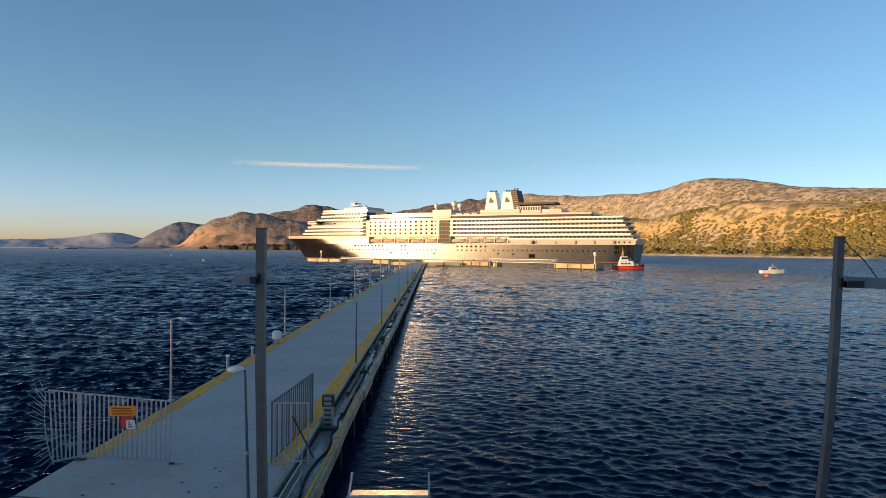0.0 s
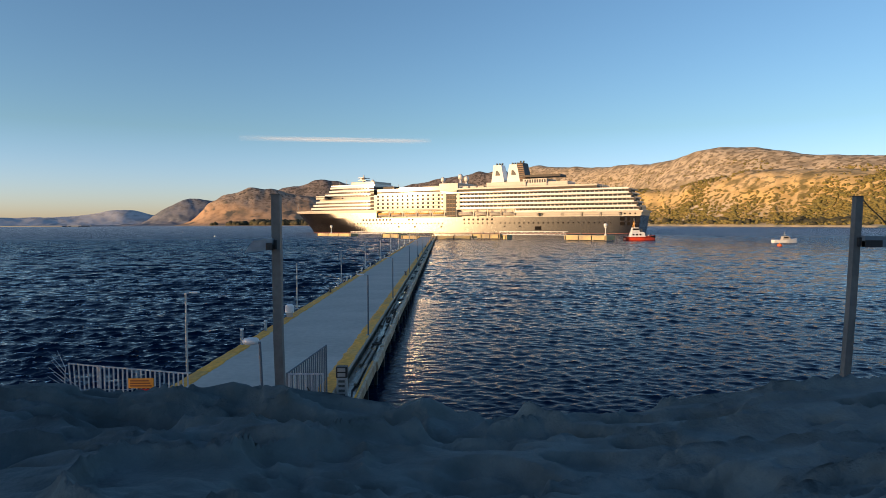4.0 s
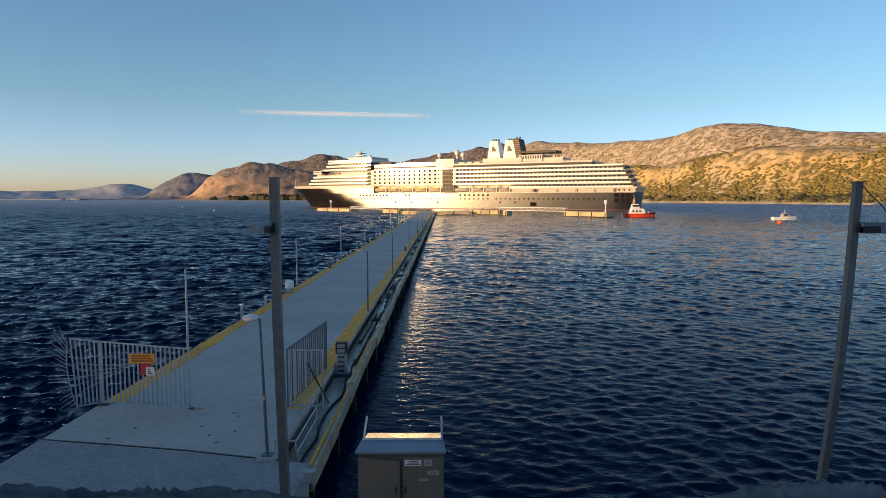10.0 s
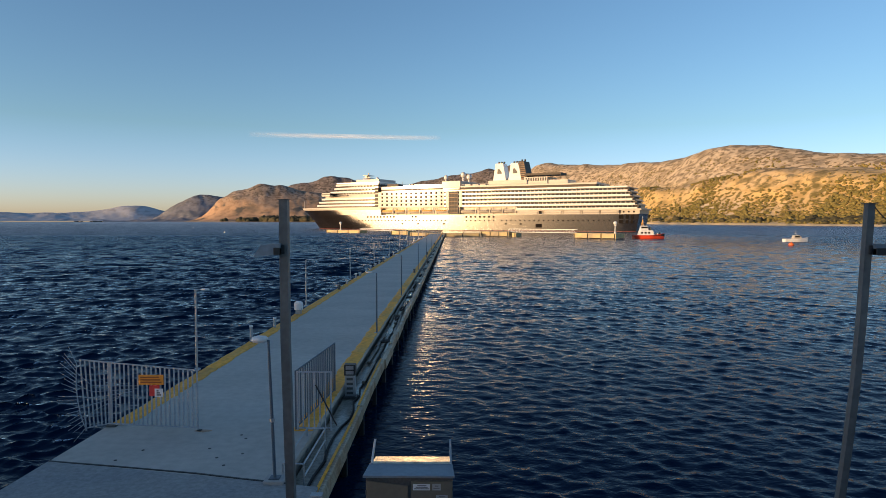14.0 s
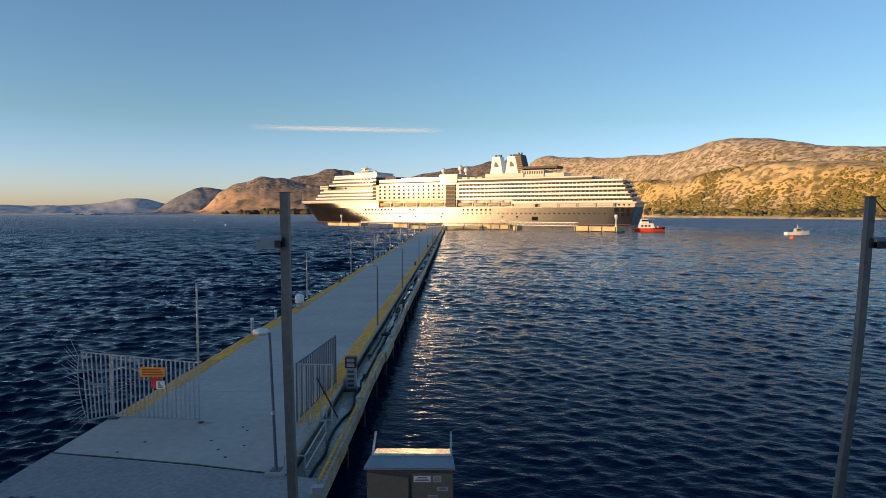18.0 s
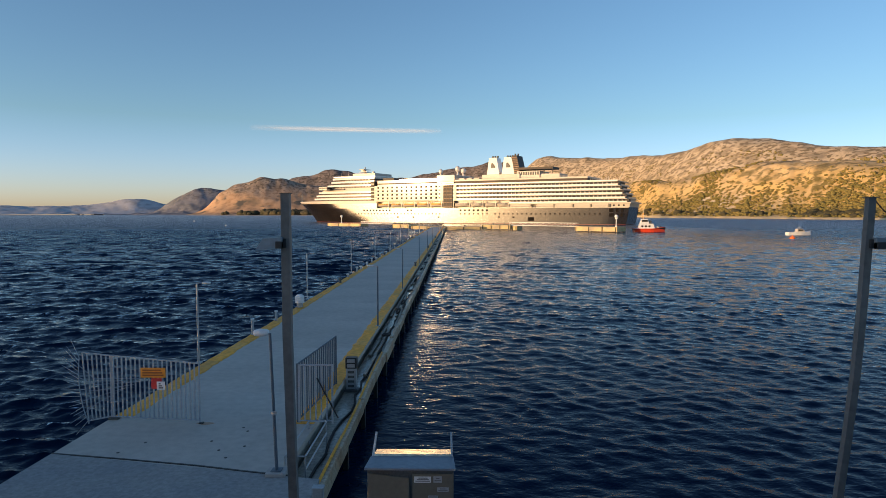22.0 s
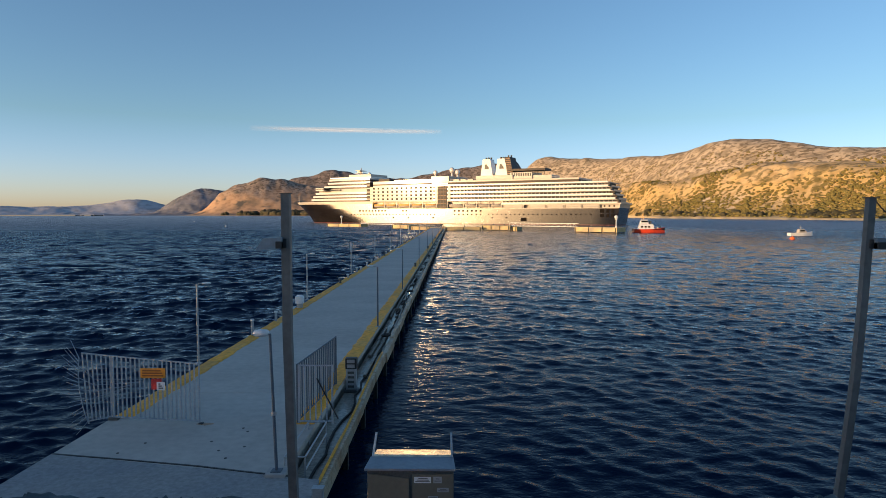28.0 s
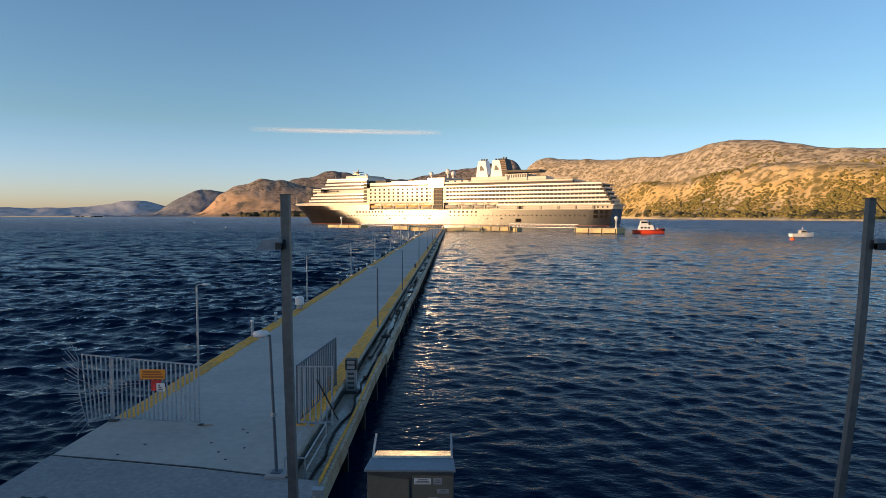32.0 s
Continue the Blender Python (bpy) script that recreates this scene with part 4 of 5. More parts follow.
    # mooring bollards and white service boxes on the left edge
    bm = bmesh.new()
    rod(bm, (0, 0, 0), (0, 0, 0.5), 0.17, 0.14, 12)
    rod(bm, (0, 0, 0.5), (0, 0, 0.62), 0.24, 0.2, 12)
    bol = mesh_of("bollard", bm, DARK_STEEL, False)
    for x, y in [(PIER_L + 0.45, y) for y in (77, 128, 186, 220, 256)] + [(PIER_R - 0.45, y) for y in (102, 156, 220)]:
        ob = new("bollard", bol)
        ob.matrix_basis = pose(x, y, DECK + 0.045)
        tagged(ob, "dark iron mooring bollard on the yellow kerb", "bollard", "mooring bollards")
    # squat white tank and slim posts at the edge
    s = thing("water_tank", pose(PIER_L + 0.42, 56.6, DECK + 0.045), "squat white water tank on a short stand", "tank")
    bm = bmesh.new()
    rod(bm, (0, 0, 0.42), (0, 0, 1.02), 0.40, 0.40, 16)
    rod(bm, (0, 0, 1.02), (0, 0, 1.16), 0.40, 0.22, 16)
    part("tank", bm, WHITE_STEEL, s)
    bm = bmesh.new()
    box(bm, -0.24, 0.24, -0.2, 0.2, 0, 0.42, 0.03)
    part("stand", bm, GATE_STEEL, s)
    bm = bmesh.new()
    tube(bm, [(0.2, -0.22, 0.05), (0.34, -0.34, 0.3), (0.36, -0.3, 0.6)], 0.03, 6)
    part("pipe", bm, GALV, s)
    for i, (y, h) in enumerate(((43.6, 1.15), (49.5, 0.8), (84, 0.45), (92, 0.7), (96, 0.5), (103, 0.6), (109, 0.75), (116, 0.5), (122, 0.8), (133, 0.6), (141, 0.8), (152, 0.7), (165, 0.6), (178, 0.9), (188, 0.6), (198, 0.7), (212, 0.8), (228, 0.6))):
        s = thing("service_post", pose(PIER_L + 0.25, y, DECK + 0.045), "slim grey service post with a white cap" if i < 2 else "short pale service post on the pier edge", "service post", "service posts along the pier")
        bm = bmesh.new()
        rod(bm, (0, 0, 0), (0, 0, h - 0.12), 0.10 if i < 2 else 0.13, n=10)
        part("post", bm, GATE_STEEL, s)
        bm = bmesh.new()
        rod(bm, (0, 0, h - 0.12), (0, 0, h), 0.13 if i < 2 else 0.2, n=10)
        part("cap", bm, WHITE_STEEL, s)


build_edge_things()


# ---- small craft ----
def boat_hull(bm, length, beam, z0, z1, sheer):
    rings = []
    for k in range(13):
        u = k / 12
        w = beam / 2 * min(1, (1 - u) * 2.2 + 0.02) ** 0.7
        s = sheer * max(0, u - 0.4) ** 2
        x = -length / 2 + length * u
        rings.append([(x, -w, z1 + s), (x, -w * 0.8, z0), (x, w * 0.8, z0), (x, w, z1 + s)])
    return loft(bm, rings)


def build_tug():
    t = thing("tug_boat", pose(116.5, 377, 0), "orange-red tug boat with a white wheelhouse", "tug boat")
    bm = bmesh.new()
    boat_hull(bm, 17.5, 6.5, -0.8, 2.0, 3.0)
    part("hull", bm, TUG_ORANGE, t, "orange-red hull")
    bm = bmesh.new()
    boat_hull(bm, 17.8, 6.8, 1.35, 1.75, 3.0)
    part("fender", bm, RUBBER, t)
    bm = bmesh.new()
    loft(bm, [[(-6, -2.4, 2.0), (2.6, -2.4, 2.0), (2.6, 2.4, 2.0), (-6, 2.4, 2.0)], [(-5.2, -2.2, 4.8), (1.8, -2.2, 4.8), (1.8, 2.2, 4.8), (-5.2, 2.2, 4.8)]])
    part("deckhouse", bm, WHITE_STEEL, t)
    bm = bmesh.new()
    loft(bm, [[(-5.2, -1.7, 4.8), (-0.6, -1.7, 4.8), (-0.6, 1.7, 4.8), (-5.2, 1.7, 4.8)], [(-4.6, -1.6, 7.4), (-1.2, -1.6, 7.4), (-1.2, 1.6, 7.4), (-4.6, 1.6, 7.4)]])
    w = part("wheelhouse", bm, WHITE_STEEL, t)
    bm = bmesh.new()
    box(bm, -4.7, -1.1, -1.72, -1.6, 5.9, 6.9)
    part("window", bm, SHIP_GLASS, w)
    bm = bmesh.new()
    rod(bm, (-3.2, 0, 7.4), (-3.6, 0, 13.0), 0.16, 0.06)
    box(bm, -3.8, -2.9, -0.9, 0.9, 9.4, 9.6)
    part("mast", bm, WHITE_STEEL, t)
    for s in (-1, 1):
        bm = bmesh.new()
        rod(bm, (0.6, s * 1.4, 4.8), (0.6, s * 1.4, 6.6), 0.4)
        part("exhaust_pipe", bm, DARK_STEEL, t)
    for x0 in (-5.0, -3.0, -1.0):
        bm = bmesh.new()
        box(bm, x0, x0 + 1.1, -2.42, -2.3, 2.9, 3.8)
        part("window", bm, SHIP_GLASS, t)
    bm = bmesh.new()
    rod(bm, (4.4, -1.0, 2.7), (4.4, 1.0, 2.7), 0.6, n=12)
    box(bm, 3.9, 4.9, -1.3, 1.3, 2.0, 2.4)
    part("winch", bm, BLOCK, t, "pale towing winch")
    bm = bmesh.new()
    for s in (-0.8, 0.8):
        rod(bm, (6.3, s, 2.2), (6.3, s, 3.6), 0.18)
    rod(bm, (6.3, -1.2, 3.2), (6.3, 1.2, 3.2), 0.14)
    part("towing_bitt", bm, DARK_STEEL, t)
    bm = bmesh.new()
    for x0 in (-3.7, -2.7):
        rod(bm, (x0 - 0.7, -0.9, 7.4), (-3.4, 0, 11.2), 0.08)
        rod(bm, (x0 - 0.7, 0.9, 7.4), (-3.4, 0, 11.2), 0.08)
    part("mast_stay", bm, LIFEBOAT_ORANGE, t, "ochre lattice mast legs")
    return t


def build_launch():
    t = thing("motor_boat", pose(171, 315, 0), "small white motor boat lying on the water", "motor boat")
    bm = bmesh.new()
    boat_hull(bm, 11.8, 3.6, -0.4, 1.5, 2.2)
    part("hull", bm, WHITE_STEEL, t)
    bm = bmesh.new()
    loft(bm, [[(-1.6, -1.3, 1.5), (2.6, -1.3, 1.5), (2.6, 1.3, 1.5), (-1.6, 1.3, 1.5)], [(-1.2, -1.1, 3.2), (1.2, -1.1, 3.2), (1.2, 1.1, 3.2), (-1.2, 1.1, 3.2)]])
    c = part("cabin", bm, SHIP_WHITE, t)
    bm = bmesh.new()
    box(bm, -1.1, 1.2, -1.31, -1.2, 2.2, 2.9)
    part("window", bm, SHIP_GLASS, c)
    bm = bmesh.new()
    rod(bm, (0, 0, 3.2), (-0.2, 0, 5.4), 0.08, 0.04)
    box(bm, -0.5, 0.3, -0.7, 0.7, 3.9, 4.0)
    part("mast", bm, WHITE_STEEL, t)
    return t


tug, launch = build_tug(), build_launch()
for x, y, r in ((143, 268, 1.1), (-189, 526, 1.0), (-340, 830, 1.1)):
    bm = bmesh.new()
    ball(bm, (0, 0, 0.25), r, 1, 1, 0.8)
    rod(bm, (0, 0, 0.8), (0, 0, 1.5), 0.15)
    orange = x > 0
    solid("buoy", bm, BUOY if orange else WHITE_STEEL, ("orange" if orange else "white") + " mooring buoy floating on the water", "buoy", m=pose(x, y, 0), smooth=True)


# ---- to true metres ----
# Land, quay, pier and small craft above are drawn on a plan at 10 : 7; this brings that plan to metres.
PLAN = 0.7
for me in bpy.data.meshes:
    me.transform(Matrix.Scale(PLAN, 4))
for ob in scene.objects:
    if ob.type in ("MESH", "EMPTY"):
        ob.location = ob.location * PLAN


# ---- sea ----
def sea_material():
    m = bpy.data.materials.new("sea_water")
    m.use_nodes = True
    nt = m.node_tree
    nt.nodes.remove(nt.nodes["Principled BSDF"])
    # deep blue body under a faintly blue gloss that grows towards grazing
    body, gloss, fresnel, mixed = (nt.nodes.new("ShaderNode" + k) for k in ("BsdfDiffuse", "BsdfGlossy", "Fresnel", "MixShader"))
    body.inputs["Color"].default_value = (0.0001, 0.0092, 0.0305, 1)
    gloss.inputs["Color"].default_value = (0.93, 0.955, 1.0, 1)
    fresnel.inputs["IOR"].default_value = 1.09
    for a, b in ((fresnel.outputs[0], mixed.inputs[0]), (body.outputs[0], mixed.inputs[1]), (gloss.outputs[0], mixed.inputs[2]), (mixed.outputs[0], nt.nodes["Material Output"].inputs["Surface"])):
        nt.links.new(a, b)
    tc = nt.nodes.new("ShaderNodeTexCoord")
    # open water farther out is ruffled more finely than the waves of the sheet
    out, ruffle = nt.nodes.new("ShaderNodeSeparateXYZ"), nt.nodes.new("ShaderNodeMapRange")
    nt.links.new(tc.outputs["Object"], out.inputs[0])
    nt.links.new(out.outputs[1], ruffle.inputs[0])
    for i, v in enumerate((40, 380, 0.05, 0.34)):
        ruffle.inputs[i + 1].default_value = v
    # and the pier's lee stays smoother
    lee0, lee1, lee, calm, share = (nt.nodes.new("ShaderNode" + k) for k in ("MapRange", "MapRange", "Math", "MapRange", "Math"))
    for node, values in ((lee0, (-7, -6, 0.0, 1.0)), (lee1, (75, 135, 1.0, 0.0)), (calm, (0, 1, 1.0, 0.4))):
        for i, v in enumerate(values):
            node.inputs[i + 1].default_value = v
    lee.operation = share.operation = 'MULTIPLY'
    for a, b in ((out.outputs[0], lee0.inputs[0]), (out.outputs[0], lee1.inputs[0]), (lee0.outputs[0], lee.inputs[0]), (lee1.outputs[0], lee.inputs[1]), (lee.outputs[0], calm.inputs[0]), (ruffle.outputs[0], share.inputs[0]), (calm.outputs[0], share.inputs[1]), (share.outputs[0], gloss.inputs["Roughness"])):
        nt.links.new(a, b)
    prev = None
    # ripples at two sizes, long across the wind
    for scale, stretch, turn, dist, strength in ((2.2, 1.5, 10, 0.06, 0.9), (6.0, 1.5, 4, 0.014, 0.9)):
        mp, nz, bp = nt.nodes.new("ShaderNodeMapping"), nt.nodes.new("ShaderNodeTexNoise"), nt.nodes.new("ShaderNodeBump")
        mp.inputs["Rotation"].default_value = (0, 0, radians(turn))
        mp.inputs["Scale"].default_value = (scale / stretch, scale, scale)
        nz.inputs["Scale"].default_value, nz.inputs["Detail"].default_value, nz.inputs["Roughness"].default_value = 1.0, 3, 0.5
        bp.inputs["Strength"].default_value, bp.inputs["Distance"].default_value = strength, dist
        nt.links.new(tc.outputs["Object"], mp.inputs["Vector"])
        nt.links.new(mp.outputs[0], nz.inputs["Vector"])
        nt.links.new(nz.outputs[0], bp.inputs["Height"])
        if prev:
            nt.links.new(prev.outputs[0], bp.inputs["Normal"])
        prev = bp
    # bands of ruffled water, longer across the wind, that show in the distance
    mp, nz, far, up, ease, bp = (nt.nodes.new("ShaderNode" + k) for k in ("Mapping", "TexNoise", "MapRange", "Math", "Math", "Bump"))
    mp.inputs["Rotation"].default_value, mp.inputs["Scale"].default_value = (0, 0, radians(12)), (0.09, 0.26, 0.1)
    nz.inputs["Scale"].default_value, nz.inputs["Detail"].default_value, nz.inputs["Roughness"].default_value = 1.0, 6, 0.7
    for i, v in enumerate((40, 220, 0.0, 1.0)):
        far.inputs[i + 1].default_value = v
    up.operation = ease.operation = 'MULTIPLY'
    bp.inputs["Strength"].default_value, bp.inputs["Distance"].default_value = 0.9, 1.2
    for a, b in ((tc.outputs["Object"], mp.inputs["Vector"]), (mp.outputs[0], nz.inputs["Vector"]), (out.outputs[1], far.inputs[0]), (nz.outputs[0], up.inputs[0]), (far.outputs[0], up.inputs[1]), (up.outputs[0], ease.inputs[0]), (calm.outputs[0], ease.inputs[1]), (ease.outputs[0], bp.inputs["Height"]), (prev.outputs[0], bp.inputs["Normal"]), (bp.outputs[0], gloss.inputs["Normal"]), (bp.outputs[0], body.inputs["Normal"]), (bp.outputs[0], fresnel.inputs["Normal"])):
        nt.links.new(a, b)
    return m


def build_sea():
    rng = np.random.default_rng(7)
    rows, cols = 1560, 560
    r = 14 * (3480 / 14) ** (np.linspace(0, 1, rows)[:, None])
    a = np.radians(np.linspace(-46, 43, cols))[None, :]
    x, y = r * np.sin(a), r * np.cos(a) - 24
    step = np.maximum(r * np.radians(89 / cols), r * math.log(3480 / 14) / rows)
    lee = np.clip((x + 6.6) / 1.0, 0, 1)
    z, dx, dy = np.zeros_like(x), np.zeros_like(x), np.zeros_like(x)
    # gusts: patches of rougher and calmer water, long across the wind
    gust = 1 + 0.28 * fbm(x / 20 + 7, y / 9, 211, 3) + 0.3 * fbm(x / 90, y / 50 + 3, 221, 2)
    # rougher on the windward side of the pier, calmer in its lee
    rough = gust * (1.36 - 0.46 * lee * np.clip((150 - x) / 70, 0, 1)) * np.clip(r / 60, 1, 1.3) * (1 - 0.46 * lee * np.clip((r - 45) / 70, 0, 1))
    # still water close in along the pier's lee side
    rough = rough * (1 - 0.85 * np.exp(-((x + 2.3) / 2.8) ** 2) * np.clip((58 - y) / 15, 0, 1) * lee)
    # and under the quay
    rough = rough * (1 - 0.38 * lee * np.clip((48 - y) / 26, 0, 1))
    # the tug's smooth slick
    rough = rough * (1 - 0.75 * np.exp(-((y - 268 - 0.05 * (x - 84)) / 6) ** 2) * np.clip((x - 80) / 10, 0, 1) * np.clip((190 - x) / 60, 0, 1))
    for k in range(130):
        u = k / 129
        length = 0.32 * (9 / 0.32) ** u
        steep = 0.037 * math.exp(-(math.log(length / 1.0) / 0.62) ** 2) + 0.037 * math.exp(-(math.log(length / 0.42) / 0.5) ** 2) + 0.002
        steep = 1.08 * steep * rng.uniform(0.5, 1.5) + 0.006 * math.exp(-(math.log(length / 5.0) / 0.4) ** 2)
        way = radians(rng.normal(-106, 52) if length < 0.8 else rng.normal(-112, 44))
        # close in, short steep wavelets; farther out the eye meets the longer waves only
        steep = steep * (1 + (0.55 if length < 0.75 else -0.15) * np.clip((58 - r) / 20, 0, 1))
        steep = steep + 0.019 * math.exp(-(math.log(length / 3.4) / 0.55) ** 2) * np.clip((r - 45) / 100, 0, 1)
        phase = rng.uniform(0, 6.28)
        fade = np.clip(length / step / 2.2 - 0.6, 0, 1)
        # the pier parts two wave fields: on its windward side the crests lie the other way
        away = way + 0.40 * (1 - lee) - 0.3 * (1 - lee) * (way + 1.85)
        ca, sa = np.cos(away), np.sin(away)
        wave = 2 * np.pi / length
        ph = wave * (x * ca + y * sa) + phase
        amp = rough * fade * steep / wave
        z += amp * np.sin(ph)
        dx += 1.6 * amp * ca * np.cos(ph)
        dy += 1.6 * amp * sa * np.cos(ph)
    ob = new("water", grid_mesh("water", x + dx, y + dy, z, sea_material()))
    return tagged(ob, "wind-rippled dark blue sea water of the bay", "sea", "", "structure")


sea = build_sea()


# ---- berth: pier head and mooring dolphins ----
DOLPHIN_CONC = material("sunlit_dolphin_concrete", (0.60, 0.46, 0.22), 0.85, var=0.2, scale=0.6, bump=0.3, bump_scale=5, second=(0.36, 0.30, 0.2))


def along(p, q, z=0.0):
    """A pose at p whose x axis runs to q, and the length."""
    d = Vector(q) - Vector(p)
    return pose(p[0], p[1], z, 0, 0, math.degrees(math.atan2(d[1], d[0]))), d.length


def dolphin(p, q, depth, top, label, joints=3, post=None):
    """A concrete berthing dolphin whose front edge runs from p to q."""
    m, n = along(p, q)
    d = thing("mooring_dolphin", m, label, "mooring dolphin", "mooring dolphins")
    for i in range(joints):
        part("cap", box(bmesh.new(), n * i / joints + 0.05, n * (i + 1) / joints - 0.05, 0, depth, top - 1.85, top, 0.08), DOLPHIN_CONC, d)
    pile = mesh_of("pile", rod(bmesh.new(), (0, 0, -3), (0, 0, top - 1.4), 0.38, n=12), LEDGE, True)
    fender = mesh_of("fender", box(bmesh.new(), -0.13, 0.13, -0.25, 0, top - 1.8, top - 0.1, 0.04), RUBBER)
    for i in range(joints + 1):
        x = 0.6 + (n - 1.2) * i / joints
        for y in (0.9, depth - 0.9):
            shared("pile", pile, d, pose(x, y, 0))
        shared("fender", fender, d, pose(x, 0, 0))
    bm = bmesh.new()
    rod(bm, (0, 0, 0), (0, 0, 0.5), 0.28, 0.2, 10)
    rod(bm, (0, 0, 0.5), (0, 0, 0.7), 0.4, 0.35, 10)
    bo = mesh_of("bollard", bm, DARK_STEEL)
    for u in (0.3, 0.7):
        shared("bollard", bo, d, pose(u * n, depth / 2, top))
    if post:
        bm = bmesh.new()
        rod(bm, (post, 2, top), (post, 2, top + 3.3), 0.24, 0.18)
        rod(bm, (post, 2, top), (post, 2, top + 0.5), 0.5, 0.4)
        rod(bm, (post - 0.55, 2, top + 3.3), (post + 0.55, 2, top + 3.3), 0.16)
        part("light_post", bm, WHITE_STEEL, d, "white light post")
        part("light", ball(bmesh.new(), (post, 2, top + 4.1), 0.75, sub=2), WHITE_STEEL, d, "round white light", True)
    return d


def catwalk(p, q, z, height, label):
    m, n = along(p, q, z)
    c = thing("catwalk", m, label, "footbridge", "footbridges between dolphins")
    for zz in (0.0, height):
        for y in (0, 1.2):
            part("chord", box(bmesh.new(), 0, n, y - 0.07, y + 0.07, zz - 0.09, zz + 0.09), WHITE_STEEL, c)
    part("walkway", box(bmesh.new(), 0, n, 0.1, 1.1, -0.1, 0.02), GALV, c)
    count = max(2, int(n / 1.5))
    me = mesh_of("lattice_bar", bar(bmesh.new(), (0, 0, 0), (n / count, 0, height), 0.08, 0.07), WHITE_STEEL)
    up = mesh_of("lattice_post", box(bmesh.new(), -0.04, 0.04, -0.04, 0.04, 0, height), WHITE_STEEL)
    for i in range(count):
        shared("lattice_post", up, c, pose(n * i / count, 0, 0))
        shared("lattice_bar", me, c, pose(n * i / count, 0, 0) if i % 2 else pose(n * (i + 1) / count, 0, 0, 0, 0, 180))


dolphin((50.2, 260.5), (64.2, 247.5), 7, 2.15, "sunlit yellowish concrete mooring dolphin with a white light post", 3, 17.6)
dolphin((13.4, 291.5), (25.8, 284.5), 7, 2.2, "sunlit yellowish concrete mooring dolphin near the pier head", 3)
dolphin((26.6, 285.5), (29.0, 283.8), 5, 1.7, "low dark concrete landing beside a dolphin", 1)
dolphin((-19.4, 296.0), (-11.2, 293.0), 7, 1.6, "long low concrete berth platform beside the pier head", 2)
dolphin((-30.8, 322.0), (-21.6, 314.0), 6, 2.0, "sunlit concrete mooring dolphin beyond the pier head", 2)
dolphin((-74.5, 376.0), (-52.0, 359.0), 6, 1.7, "sunlit concrete mooring dolphin off the ship's bow", 3, 10.2)
dolphin((-11.0, 287.0), (13.2, 288.5), 8, 1.45, "concrete pier head platform", 3)
catwalk((26.0, 287.5), (51.5, 262.5), 2.1, 1.35, "white lattice steel footbridge between two dolphins")
catwalk((-52.5, 363.0), (-30.0, 325.0), 1.9, 0.9, "long pale steel footbridge between far dolphins")


# ---- cruise ship ----
SHIP_STERN = 145.4
DECK_STEP, FIRST_DECK = 2.8, 14.5


def stem_x(z):
    """Where the raked stem stands at a height."""
    return -123.5 - 17.6 * (max(0.0, min(z, 17.2)) / 16.2) ** 1.25


def stern_x(z):
    return 143.0 + 2.6 * (max(0.0, min(z, 15.0)) / 15.0) ** 0.8


def half_width(x, z):
    """Half breadth of the hull at a station and height: fine and flared forward, slightly drawn in aft."""
    zc = max(0.0, min(z, 16.0))
    full = -54 - 2.7 * zc
    s = min(1.0, max(0.0, (x - stem_x(zc)) / (full - stem_x(zc))))
    a = min(1.0, max(0.0, (stern_x(z) - x + 0.5) / 10))
    return 16 * math.sin(math.pi / 2 * s) ** (1.15 - 0.03 * zc) * (0.86 + 0.14 * a ** 0.5)


def hull_rings(levels, x_end=None, n=90, power=1.35, out=0.0):
    rings = []
    for i in range(n + 1):
        near, far = [], []
        for z in levels:
            x0, x1 = stem_x(z) + 0.1, stern_x(z) if x_end is None else x_end
            x = x0 + (x1 - x0) * (i / n) ** power
            w = half_width(x, z) + out
            near.append((x, 16 - w, z))
            far.append((x, 16 + w, z))
        rings.append(near + far[::-1])
    return rings


def prow(xf, x_end, z0, z1, tuck, n=10):
    """Rings of a deckhouse whose front narrows towards the bow."""
    rings = []
    for k in range(n + 1):
        a = k / n
        w = 16 - tuck * (1 - a) ** 2.4
        x = xf + (x_end - xf) * a
        rings.append([(x, 16 - w, z0), (x, 16 - w, z1), (x, 16 + w, z1), (x, 16 + w, z0)])
    return rings


